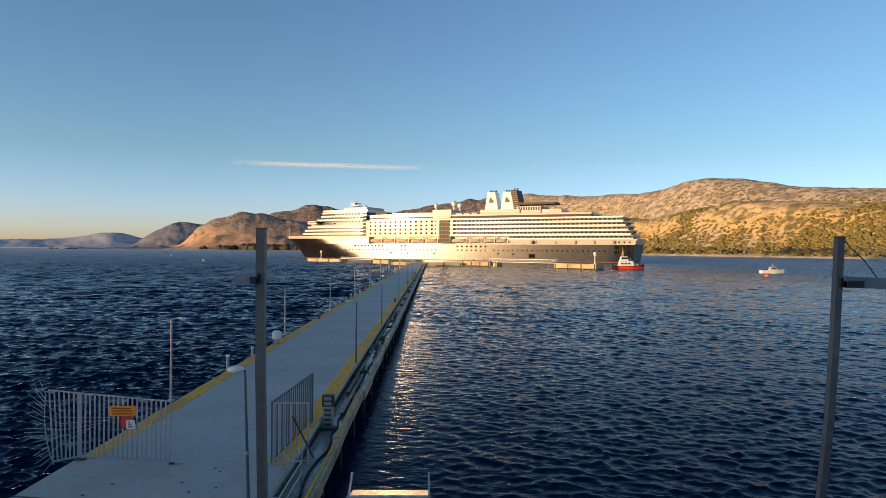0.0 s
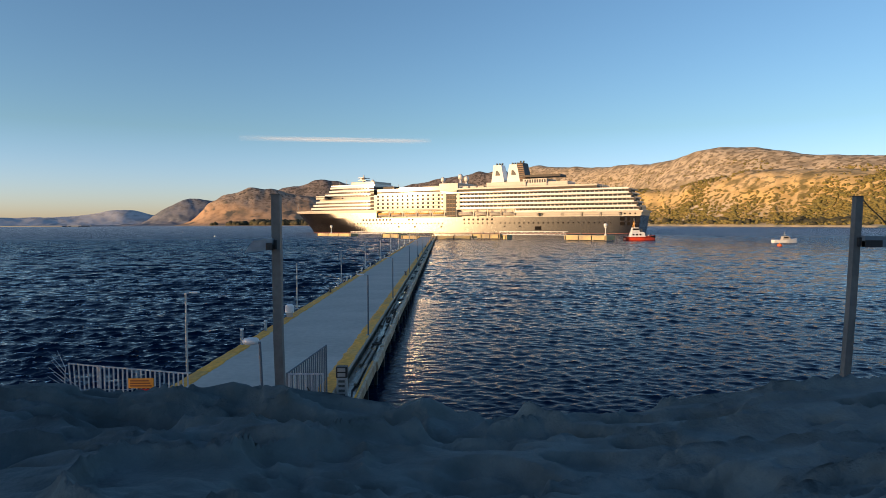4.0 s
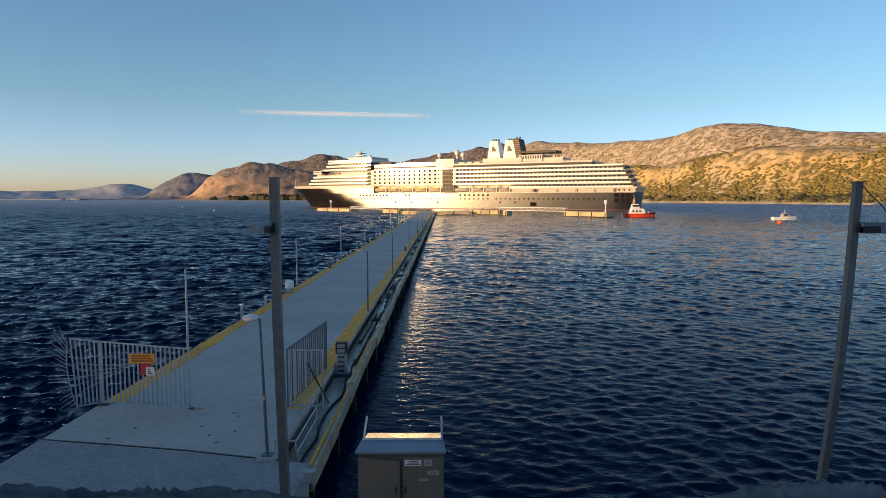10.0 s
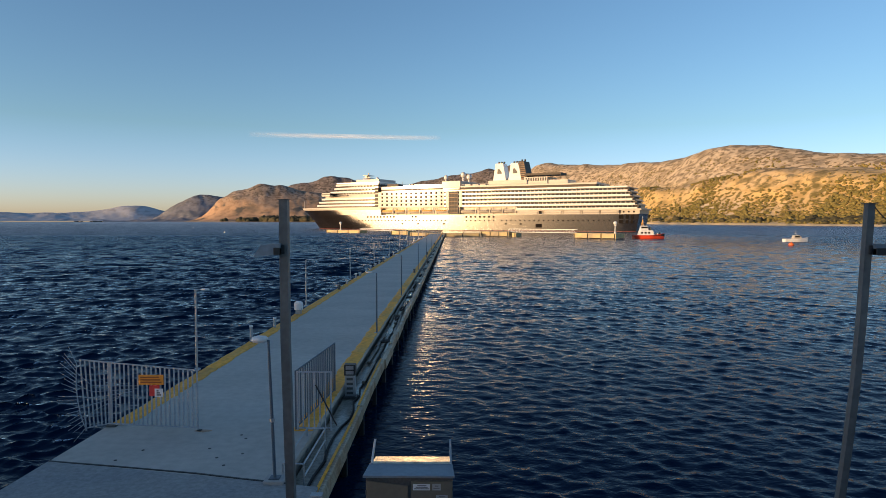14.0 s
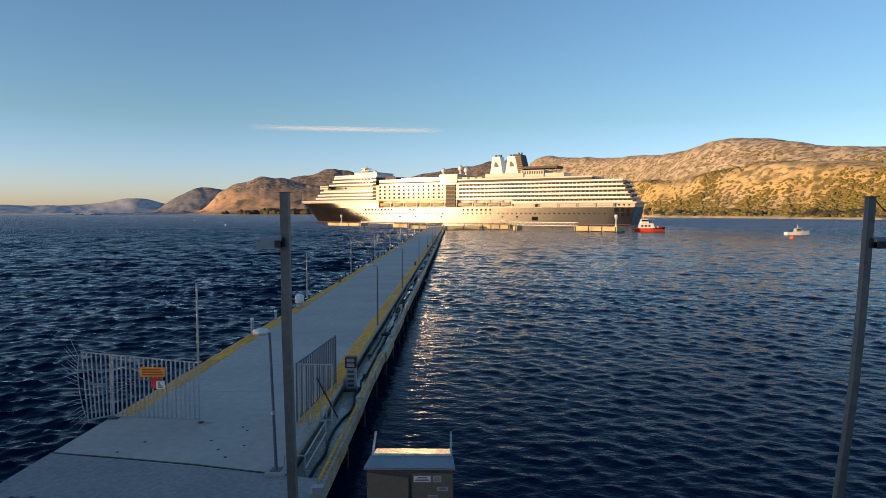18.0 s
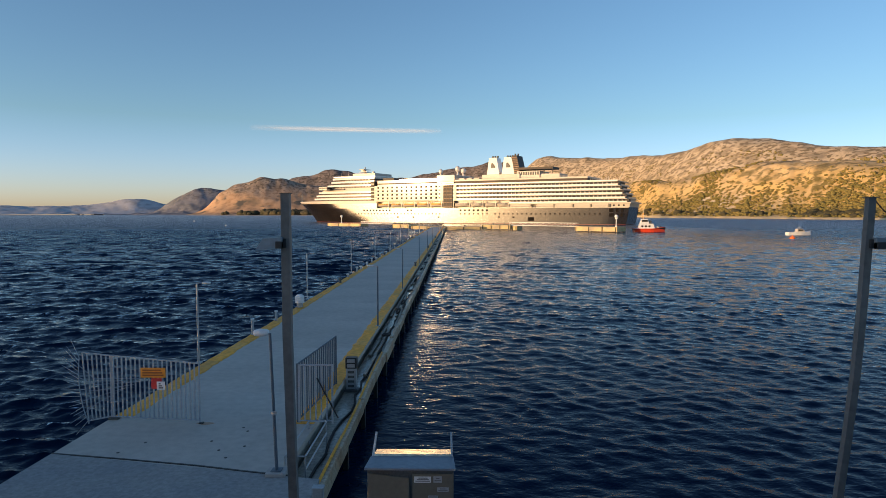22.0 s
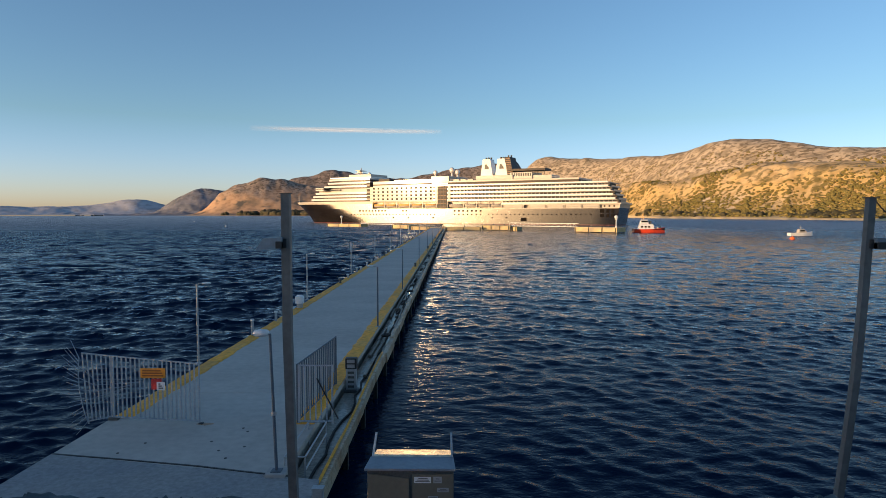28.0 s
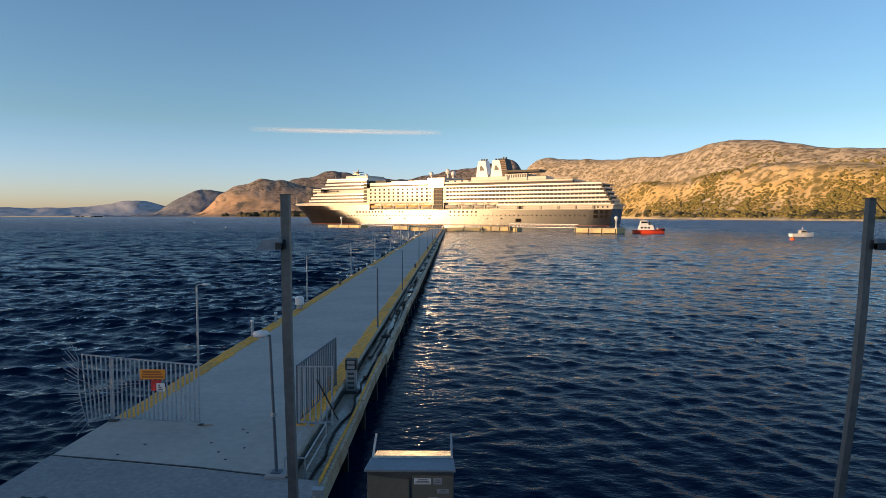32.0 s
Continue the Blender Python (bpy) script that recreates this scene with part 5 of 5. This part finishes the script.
def build_ship():
    ship = thing("cruise_ship", pose(-4.05, 452, 0, 0, 0, -28), "large white cruise ship with a navy hull leaving the pier", "cruise ship")
    shells = {}

    def piece(name, x0, x1, y0, y1, z0, z1, mat, parent=None, label="", bevel=0.0):
        return part(name, box(bmesh.new(), x0, x1, y0, y1, z0, z1, bevel), mat, parent or ship, label)

    def stock(name, x0, x1, y0, y1, z0, z1, mat):
        """One small piece, built once and set in many places."""
        if name not in shells:
            shells[name] = mesh_of(name, box(bmesh.new(), x0, x1, y0, y1, z0, z1), mat)
        return shells[name]

    # hull
    part("boot_topping", loft(bmesh.new(), hull_rings((-4, 0.2, 0.45), out=0.03)), SHIP_RED, ship, "dark red waterline band")
    hull = part("hull", loft(bmesh.new(), hull_rings((0.35, 3, 5.5, 8, 11.5))), SHIP_NAVY, ship, "glossy navy blue hull")
    upper = part("bow_plating", loft(bmesh.new(), hull_rings((11.5, 13.5, 15.4), -50.0)), SHIP_NAVY, ship)
    for o in (hull, upper):
        o.data.shade_smooth()
        o.data.set_sharp_from_angle(angle=radians(35))
    part("bow_bulwark", loft(bmesh.new(), hull_rings((15.4, 16.4, 17.5), -50.0, out=0.05)), SHIP_WHITE, ship, "white bulwark round the bow")
    piece("promenade_deck", -50.04, 144.66, 0.3, 31.7, 11.16, 11.54, TEAK)
    piece("promenade_wall", -50.04, 143.32, 3.4, 28.6, 11.55, 17.1, SHIP_WHITE)
    piece("rubbing_strake", -50.04, 145.11, -0.12, 0.3, 11.27, 11.63, SHIP_WHITE)
    # white quarter plating round the mooring deck, with openings
    quarter = piece("quarter_plating", 133.43, 145.46, 1.4, 30.6, 11.61, 14.04, SHIP_WHITE)
    for x in (135.4, 138.6, 141.8):
        shared("window", stock("quarter_window", -0.55, 0.55, -0.08, 0.1, -0.5, 0.5, SHIP_OPENING), quarter, pose(x, 1.36, 12.8))
    piece("deck_edge", 62.29, SHIP_STERN + 1.2, -0.25, 32.25, 13.87, 14.85, SHIP_WHITE, None, "broad white deck edge")

    # balcony decks between white slabs with solid rails; recess shade is put into the wall colour
    ends = (144.0, 142.6, 140.9, 139.3, 137.8)
    glass = stock("balcony_door", -1.12, 1.12, 0, 0.08, 0, 2.05, SHIP_GLASS)
    fin = stock("balcony_partition", -0.07, 0.07, 0, 1.5, 0, 2.3, SHIP_WHITE)
    square = stock("cabin_window", -0.8, 0.8, -0.05, 0.06, -0.7, 0.7, SHIP_OPENING)
    for k, xb in enumerate(ends):
        z, xa = FIRST_DECK + DECK_STEP * k, 62.6 if k == 0 else 6.2
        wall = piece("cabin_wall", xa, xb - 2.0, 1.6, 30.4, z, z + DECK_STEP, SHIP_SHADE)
        piece("deck_slab", xa, xb, 0, 32, z + DECK_STEP - 0.32, z + DECK_STEP, SHIP_WHITE)
        piece("balcony_rail", xa, xb + 0.1, -0.06, 0.08, z - 0.1, z + 1.12, SHIP_RAIL)
        piece("stern_rail", xb, xb + 0.12, 0.1, 31.9, z - 0.1, z + 1.12, SHIP_RAIL)
        x = xa + 1.45
        while x < xb - 3:
            if not 10.0 < x < 19.0 or k == 0:
                shared("balcony_door", glass, wall, pose(x, 1.53, z + 0.15))
                shared("balcony_partition", fin, ship, pose(x + 1.45, 0.08, z))
            x += 2.9
        if k:
            # flush side forward of the lift, with small square windows
            side = piece("side_plating", -52.08, 6.27, -0.04, 6, z, z + DECK_STEP + 0.003 * k, SHIP_WHITE)
            x = -48.2
            while x < 5:
                shared("cabin_window", square, side, pose(x, -0.03, z + 1.8))
                x += 4.35
            piece("deck_line", -51.98, 6.17, -0.1, -0.05, z - 0.06, z + 0.1, SHIP_SHADE, side)
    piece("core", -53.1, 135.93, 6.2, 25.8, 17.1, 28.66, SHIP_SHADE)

    # open boat recess amidships: boats under davits
    def boat(x, length, z, canopy, label):
        h = length / 2
        rings = []
        for k in range(9):
            u = -1 + 2 * k / 8
            w = 1.75 * max(0.12, 1 - abs(u) ** 3)
            rings.append([(x + h * u, 1.5 - w, z + 1.5), (x + h * u, 1.5 - w * 0.75, z + 0.45), (x + h * u, 1.5, z), (x + h * u, 1.5 + w * 0.75, z + 0.45), (x + h * u, 1.5 + w, z + 1.5)])
        b = part("lifeboat", loft(bmesh.new(), rings), SHIP_WHITE, ship, label)
        part("canopy", loft(bmesh.new(), [[(x + h * u * 0.92, 1.5 - w, z + 1.5), (x + h * u * 0.84, 1.5 - w * 0.72, z + 2.55), (x + h * u * 0.84, 1.5 + w * 0.72, z + 2.55), (x + h * u * 0.92, 1.5 + w, z + 1.5)] for u, w in ((-1, 0.8), (-0.6, 1.6), (0.6, 1.6), (1, 0.8))]), canopy, b)
        for u in (-0.7, -0.35, 0, 0.35, 0.7):
            part("window", box(bmesh.new(), x + h * u - 0.35, x + h * u + 0.35, -0.12, 0.1, z + 1.8, z + 2.2), BLACK, b)
        return b

    def davit(x, z, reach):
        bm = bmesh.new()
        pts = [(x, 3.9, z)] + [(x + 0.0, 3.9 - reach * math.sin(a), z + 2.6 + 1.8 * (1 - math.cos(a))) for a in (0.2, 0.6, 1.0, 1.4)]
        tube(bm, pts, 0.2, 6)
        part("davit", bm, SHIP_WHITE, ship)

    for x, length in ((-44.2, 10.4), (-32.9, 8.8), (-20.8, 10.0), (-9.0, 9.2), (3.0, 9.4)):
        boat(x, length, 12.5, LIFEBOAT_ORANGE, "white lifeboat with an orange-yellow canopy")
        for s in (-0.5, 0.5):
            davit(x + s * (length - 0.6), 11.7, 3.6)
        bm = bmesh.new()
        tube(bm, [(x + (length / 2 - 0.3) * math.cos(a), 0.3, 15.5 + 1.4 * math.sin(a) ** 0.5) for a in [math.pi * i / 10 for i in range(11)]], 0.17, 6)
        part("davit_arch", bm, LIFEBOAT_ORANGE, ship, "ochre davit arch")
    for x, length in ((24.6, 11.4), (37.2, 8.2), (47.6, 8.4), (57.0, 8.0)):
        boat(x, length, 12.4, SHIP_WHITE, "white lifeboat with a raised canopy")
        for s in (-0.5, 0.5):
            davit(x + s * (length - 0.6), 11.7, 3.6)
    for x, length in ((71.0, 15.0), (89.0, 12.4), (102.1, 12.0), (114.7, 11.2), (126.7, 11.0)):
        h = length / 2
        b = part("tender", loft(bmesh.new(), [[(x + h * u, 0.25 + 1.3 * (1 - w), 11.65 + 0.2 * (1 - w)), (x + h * u, 0.1 + 1.3 * (1 - w), 13.8), (x + h * u, 3.4, 13.8), (x + h * u, 3.4, 11.65)] for u, w in ((-1, 0.72), (-0.93, 1), (0.93, 1), (1, 0.72))]), SHIP_WHITE, ship, "white tender stowed in its bay")
        part("rubbing_band", box(bmesh.new(), x - h * 0.9, x + h * 0.9, -0.02, 0.12, 12.3, 12.45), SHIP_SHADE, b)
        piece("bay_post", x + h + 0.28, x + h + 0.62, -0.1, 0.5, 11.61, 13.93, SHIP_WHITE)
    for x in (-49.8, -38.5, -26.9, -15.0, -3.2, 8.6, 18.4, 31.6, 42.4, 52.3, 61.9):
        piece("boat_deck_pillar", x - 0.3, x + 0.3, 0.1, 0.7, 11.61, 17.2, SHIP_WHITE)
    piece("boat_deck_beam", -51.06, 62.29, -0.02, 0.5, 16.8, 17.16, SHIP_WHITE)

    # lift shaft amidships, and the house over it
    lift = piece("lift_shaft", 10.37, 17.98, -0.5, 4, 11.93, 28.34, SHIP_DARK, None, "dark brown outside lift shaft")
    for i in range(4):
        piece("mullion", 10.37 + 2.4 * i, 10.62 + 2.4 * i, -0.62, -0.5, 12.04, 28.23, DARK_STEEL, lift)
    for i in range(6):
        piece("floor_band", 10.37, 17.98, -0.56, -0.5, 12.58 + DECK_STEP * i, 12.91 + DECK_STEP * i, TEAK, lift)
    for x in (8.7, 19.8):
        piece("lift_pier", x - 1.2, x + 1.2, -0.2, 4, 17.2, 28.88, SHIP_WHITE)
    house = piece("midship_house", 4.63, 19.66, -0.4, 32.4, 30.6, 35.78, SHIP_WHITE, None, "", 0.25)
    piece("window_band", 5.45, 19.01, -0.5, -0.38, 29.64, 30.6, SHIP_GLASS, house)
    # lido deck: rail, dark window band, roof
    piece("lido_rail", 6.06, 137.96, -0.06, 0.1, 28.34, 29.3, SHIP_RAIL)
    piece("lido_deck", -52.08, 137.96, 0, 32, 28.56, 28.88, SHIP_WHITE)
    piece("lido_wall", 19.44, 118.1, 0.35, 31, 28.88, 30.9, SHIP_DARK, None, "dark window band of the top deck")
    piece("lido_roof", 18.39, 118.42, -0.1, 32.1, 30.9, 32.1, SHIP_WHITE, None, "", 0.1)
    piece("roof_band", -49.02, 5.55, 0.2, 31.8, 28.88, 29.96, SHIP_WHITE)
    piece("roof_window_band", -49.02, 5.55, 0.12, 31.9, 29.96, 30.8, SHIP_DARK)
    piece("forward_roof", -49.02, 5.04, 0.0, 32, 30.8, 33.1, SHIP_WHITE, None, "", 0.15)
    piece("sports_screen", -46.98, -36.79, 5, 27, 33.1, 35.21, SHIP_DARK, None, "brown netted sports court screen")
    piece("magrodome", -32.71, 1.98, 6, 26, 33.1, 34.17, SHIP_WHITE)
    for x in (22, 28, 34):
        piece("deck_locker", x, x + 4.2, 2.5, 5, 32.1, 33.3, SHIP_WHITE)
    bm = bmesh.new()
    for i in range(34):
        box(bm, 20.5 + 2.9 * i, 20.6 + 2.9 * i, 0.25, 0.35, 32.0, 33.1)
    box(bm, 20.5, 117, 0.22, 0.38, 33.05, 33.16)
    part("roof_railing", bm, SHIP_WHITE, ship)

    # twin funnels with the dark stack casing behind
    piece("funnel_deck", 39.26, 68.47, 5, 27, 32.1, 35.44, SHIP_WHITE, None, "", 0.2)
    for x0, x1, t0, t1 in ((41.0, 50.9, 42.4, 48.2), (52.8, 63.4, 54.2, 59.6)):
        fu = part("funnel", loft(bmesh.new(), [[(x0, 9.5, 35.3), (x1, 9.5, 35.3), (x1, 18.5, 35.3), (x0, 18.5, 35.3)], [(t0, 10.4, 47.8), (t1, 10.4, 47.8), (t1, 17.4, 47.8), (t0, 17.4, 47.8)]]), SHIP_RAIL, ship, "white raked funnel")
        xm = (x0 + x1 + t0 + t1) / 4
        part("emblem", loft(bmesh.new(), [[(xm - 1.6, y, 40.4), (xm + 2.0, y, 40.4), (xm + 1.7, y, 41.7), (xm - 0.2, y, 44.0), (xm - 1.3, y, 43.8)] for y in (9.85, 12.5)]), BLACK, fu, "dark emblem shape")
        for px in (t0 + 0.6, t0 + 2.6, t0 + 4.6):
            part("exhaust_pipe", rod(bmesh.new(), (px, 15, 47.6), (px + 0.4, 15, 49.4), 0.7, n=10), BLACK, fu)
    stack = part("stack_casing", loft(bmesh.new(), [[(62.8, 9, 35.3), (67.4, 9, 35.3), (67.4, 21, 35.3), (62.8, 21, 35.3)], [(59.8, 10.5, 48.8), (64.0, 10.5, 48.8), (64.0, 21, 48.8), (59.8, 21, 48.8)]]), SHIP_DARK, ship, "dark louvred stack casing")
    for i in range(9):
        t = (1.2 + 1.35 * i) / 13.5
        piece("louvre", 62.7 - 3.0 * t, 67.2 - 3.4 * t, 8.8 + 1.5 * t, 12, 36.5 + 1.35 * i, 36.85 + 1.35 * i, RUST, stack)
    for x in (60.8, 63.0):
        part("exhaust_pipe", rod(bmesh.new(), (x, 15, 48.6), (x + 0.3, 15, 50.4), 0.6, n=10), BLACK, stack)
    piece("funnel_brace", 48.54, 53.63, 12, 20, 35.9, 37.13, SHIP_WHITE)

    # aft lounge with its dark canopy
    lounge = piece("aft_lounge", 65.9, 82.9, 6, 26, 32.1, 37.13, SHIP_WHITE, None, "", 0.15)
    for i in range(9):
        piece("window", 67.2 + 1.74 * i, 68.2 + 1.74 * i, 5.9, 6.02, 34.4, 36.6, SHIP_GLASS, lounge)
    piece("aft_house", 82.9, 96.86, 7, 25, 32.1, 34.98, SHIP_WHITE, None, "", 0.15)
    can = piece("canopy", 66, 92, 7, 20, 38.3, 39.8, SHIP_DARK, None, "dark deck canopy")
    for x in (66.4, 71, 76, 81, 86, 91.6):
        piece("canopy_post", x - 0.15, x + 0.15, 7.2, 7.5, 34.8, 38.3, SHIP_DARK, can)

    # stepped front: white bulwarks, the dark of the recesses between them put into the house colour
    tiers = ((17.4, -121.0, 10), (20.0, -118.0, 9), (22.6, -114.5, 8), (28.0, -104.0, 6.5), (30.8, -99.5, 6), (33.5, -98.0, 6))
    for z, xf, tuck in tiers:
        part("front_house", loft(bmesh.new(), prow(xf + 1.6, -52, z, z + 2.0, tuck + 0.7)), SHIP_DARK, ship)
        part("front_bulwark", loft(bmesh.new(), prow(xf, -52, z + 1.2, z + 2.65, tuck)), SHIP_RAIL, ship)
        x = xf + 16
        while x < -57:
            shared("cabin_window", stock("front_window", -0.7, 0.7, -0.06, 0.3, -0.35, 0.35, SHIP_GLASS), ship, pose(x, 16 - (16 - (tuck + 0.7) * (1 - (x - xf - 1.6) / (-52 - xf - 1.6)) ** 2.4), z + 0.6))
            x += 3.1
    # navigation bridge with its wing out over the side
    bridge = part("bridge", loft(bmesh.new(), prow(-109.5, -52, 25.2, 28.0, 6.8)), SHIP_WHITE, ship, "white bridge deck")
    part("bridge_windows", loft(bmesh.new(), prow(-109.8, -82, 26.6, 27.6, 6.9)), SHIP_GLASS, bridge, "dark band of bridge windows")
    piece("bridge_wing", -105.92, -97.37, -2.4, 34.4, 26.49, 29.2, SHIP_WHITE, bridge, "", 0.2)
    piece("wing_windows", -106.11, -97.18, -2.5, 34.5, 27.58, 28.56, SHIP_GLASS, bridge)
    piece("crow_nest", -94.91, -53.1, 3, 29, 36.31, 37.55, SHIP_RAIL, None, "", 0.2)
    piece("upper_house", -76, -54.1, 4, 28, 36.31, 39.61, SHIP_WHITE, None, "", 0.3)
    slot = piece("expansion_slot", -55.29, -51.98, -0.12, 32.1, 17.83, 32.6, SHIP_DARK, None, "dark vertical recess")
    for i in range(5):
        piece("slot_rail", -55.29, -51.98, -0.2, -0.1, 19.08 + DECK_STEP * i, 19.7 + DECK_STEP * i, SHIP_WHITE, slot)
    # radar mast, small masts, radomes
    mast = part("radar_mast", rod(bmesh.new(), (-72.6, 16, 39), (-72.2, 16, 45.8), 1.1, 0.35), SHIP_WHITE, ship)
    for x0, x1, y0, y1, z0, z1 in ((-76, -68.5, 13, 19, 41.2, 41.7), (-74.5, -70, 11, 21, 43.2, 43.6), (-75.6, -73.2, 15, 17, 41.7, 43.1)):
        piece("spreader", x0, x1, y0, y1, z0, z1, SHIP_WHITE, mast)
    for x, y, z, r in ((-61.0, 12, 40.4, 1.35), (-65.5, 20, 40.4, 1.0)):
        bm = bmesh.new()
        ball(bm, (x, y, z), r)
        rod(bm, (x, y, 38.5), (x, y, z), 0.6)
        part("radome", bm, SHIP_RAIL, ship, "white radome", smooth=True)
    for x, z, r in ((0.2, 39.4, 1.8), (14.7, 40.9, 2.05), (19.5, 39.2, 2.0)):
        bm = bmesh.new()
        ball(bm, (x, 14, z), r, 1, 1, 1.15)
        rod(bm, (x, 14, 32.9), (x, 14, z - r * 0.6), 0.9, 0.75, 10)
        part("radome", bm, SHIP_RAIL, ship, "white radome on a stout pedestal", smooth=True)
    for a, b, r in (((-140.2, 16, 17.4), (-140.2, 16, 24.2), 0.3), ((-93.4, 12, 36), (-93.4, 12, 41), 0.2), ((-90.8, 18, 36), (-90.8, 18, 42.5), 0.2), ((135.5, 12, 28), (139.2, 12, 36.5), 0.25), ((130, 8, 28), (130, 8, 32), 0.2), ((122, 8, 28), (122, 8, 31.6), 0.2), ((-40, 16, 33.4), (-40, 16, 37.5), 0.2)):
        part("pole_mast", rod(bmesh.new(), a, b, r, r * 0.5), SHIP_WHITE, ship)
    # clutter on the stern terraces; dark boxes are added for their shaded ends
    for k, xb in enumerate(ends):
        z = FIRST_DECK + DECK_STEP * (k + 1)
        piece("stern_locker", xb - 1.6, xb + 0.9, 1.5, 6.5, z - 2.5, z - 0.6, SHIP_DARK)
    for i in range(12):
        part("deck_pole", rod(bmesh.new(), (120 + 1.5 * i, 1.0, 28.8), (120 + 1.5 * i, 1.0, 30.6 + 0.5 * (i % 3)), 0.12), SHIP_WHITE, ship)

    # portholes: rows in the hull side
    port = stock("porthole", -0.5, 0.5, -0.06, 0.3, -0.45, 0.45, SHIP_OPENING)
    big = stock("hull_window", -0.75, 0.75, -0.06, 0.3, -0.6, 0.6, SHIP_OPENING)
    for mesh, x0, x1, z, st in ((big, -62, -36, 9.95, 3.05), (big, -21, -15, 9.95, 3.05), (big, 24.4, 46.5, 9.8, 3.55), (port, -70.5, 10, 7.2, 3.1), (port, 24.4, 46.5, 7.2, 3.55), (port, 52, 130, 7.2, 3.4)):
        x = x0
        while x < x1:
            shared("porthole", mesh, ship, pose(x, 16 - half_width(x, z), z))
            x += st
    for x, w, z0, z1 in ((79.1, 4.4, 2.4, 4.9), (-16, 1.4, 4.2, 5.3), (-30, 1.4, 4.2, 5.3), (6, 1.4, 4.2, 5.3), (66, 1.4, 4.4, 5.4), (55, 1.2, 4.4, 5.4), (-112, 1.6, 12.2, 13.4), (-124, 1.6, 12.6, 13.8)):
        hw = half_width(x, z0)
        piece("shell_door", x - w / 2, x + w / 2, 16 - hw - 0.06, 16 - hw + 0.4, z0, z1, SHIP_OPENING)
    for x, z0, z1 in ((134.2, 8.4, 10.7), (137.4, 8.4, 10.7), (140.4, 8.4, 10.7), (134.2, 5.4, 7.6), (137.4, 5.4, 7.6), (140.2, 5.4, 7.6)):
        hw = half_width(x, z0)
        piece("mooring_port", x - 1.35, x + 1.35, 16 - hw - 0.06, 16 - hw + 0.5, z0, z1, SHIP_OPENING)
    return ship


ship = build_ship()


# ---- what moves ----
def motions():
    # the ship slides off the berth
    walk(ship, [(t, pose(x, y, 0, 0, 0, -28)) for t, x, y in (
        (0, -4.2, 454.0), (3, -5.6, 457.5), (6, -6.95, 459.8), (9, -8.2, 461.9), (12, -9.65, 464.7), (15, -11.4, 467.4), (18, -13.4, 469.9),
        (21, -15.0, 473.6), (24, -16.95, 477.3), (27, -19.1, 480.8), (30, -21.25, 484.6), (32, -22.9, 487.0))])
    walk(tug, [(t, pose(x, 256, 0, 0, 0, a)) for t, x, a in ((0, 79.8, 0), (7, 80.0, 0), (12, 79.7, -2), (18, 79.3, -3), (32, 79.2, -5))])
    walk(launch, [(t, pose(x, 218, 0, 0, 0, a)) for t, x, a in ((0, 118.2, 0), (8, 118.0, 0), (14, 117.9, 1), (20, 118.3, 2), (26, 118.9, 3), (32, 119.7, 4))])
    # the wave field runs in towards the quay
    walk(sea, [(0, pose(0, 16, 0)), (16, pose(0, 0, 0)), (32, pose(0, -16, 0))])


motions()
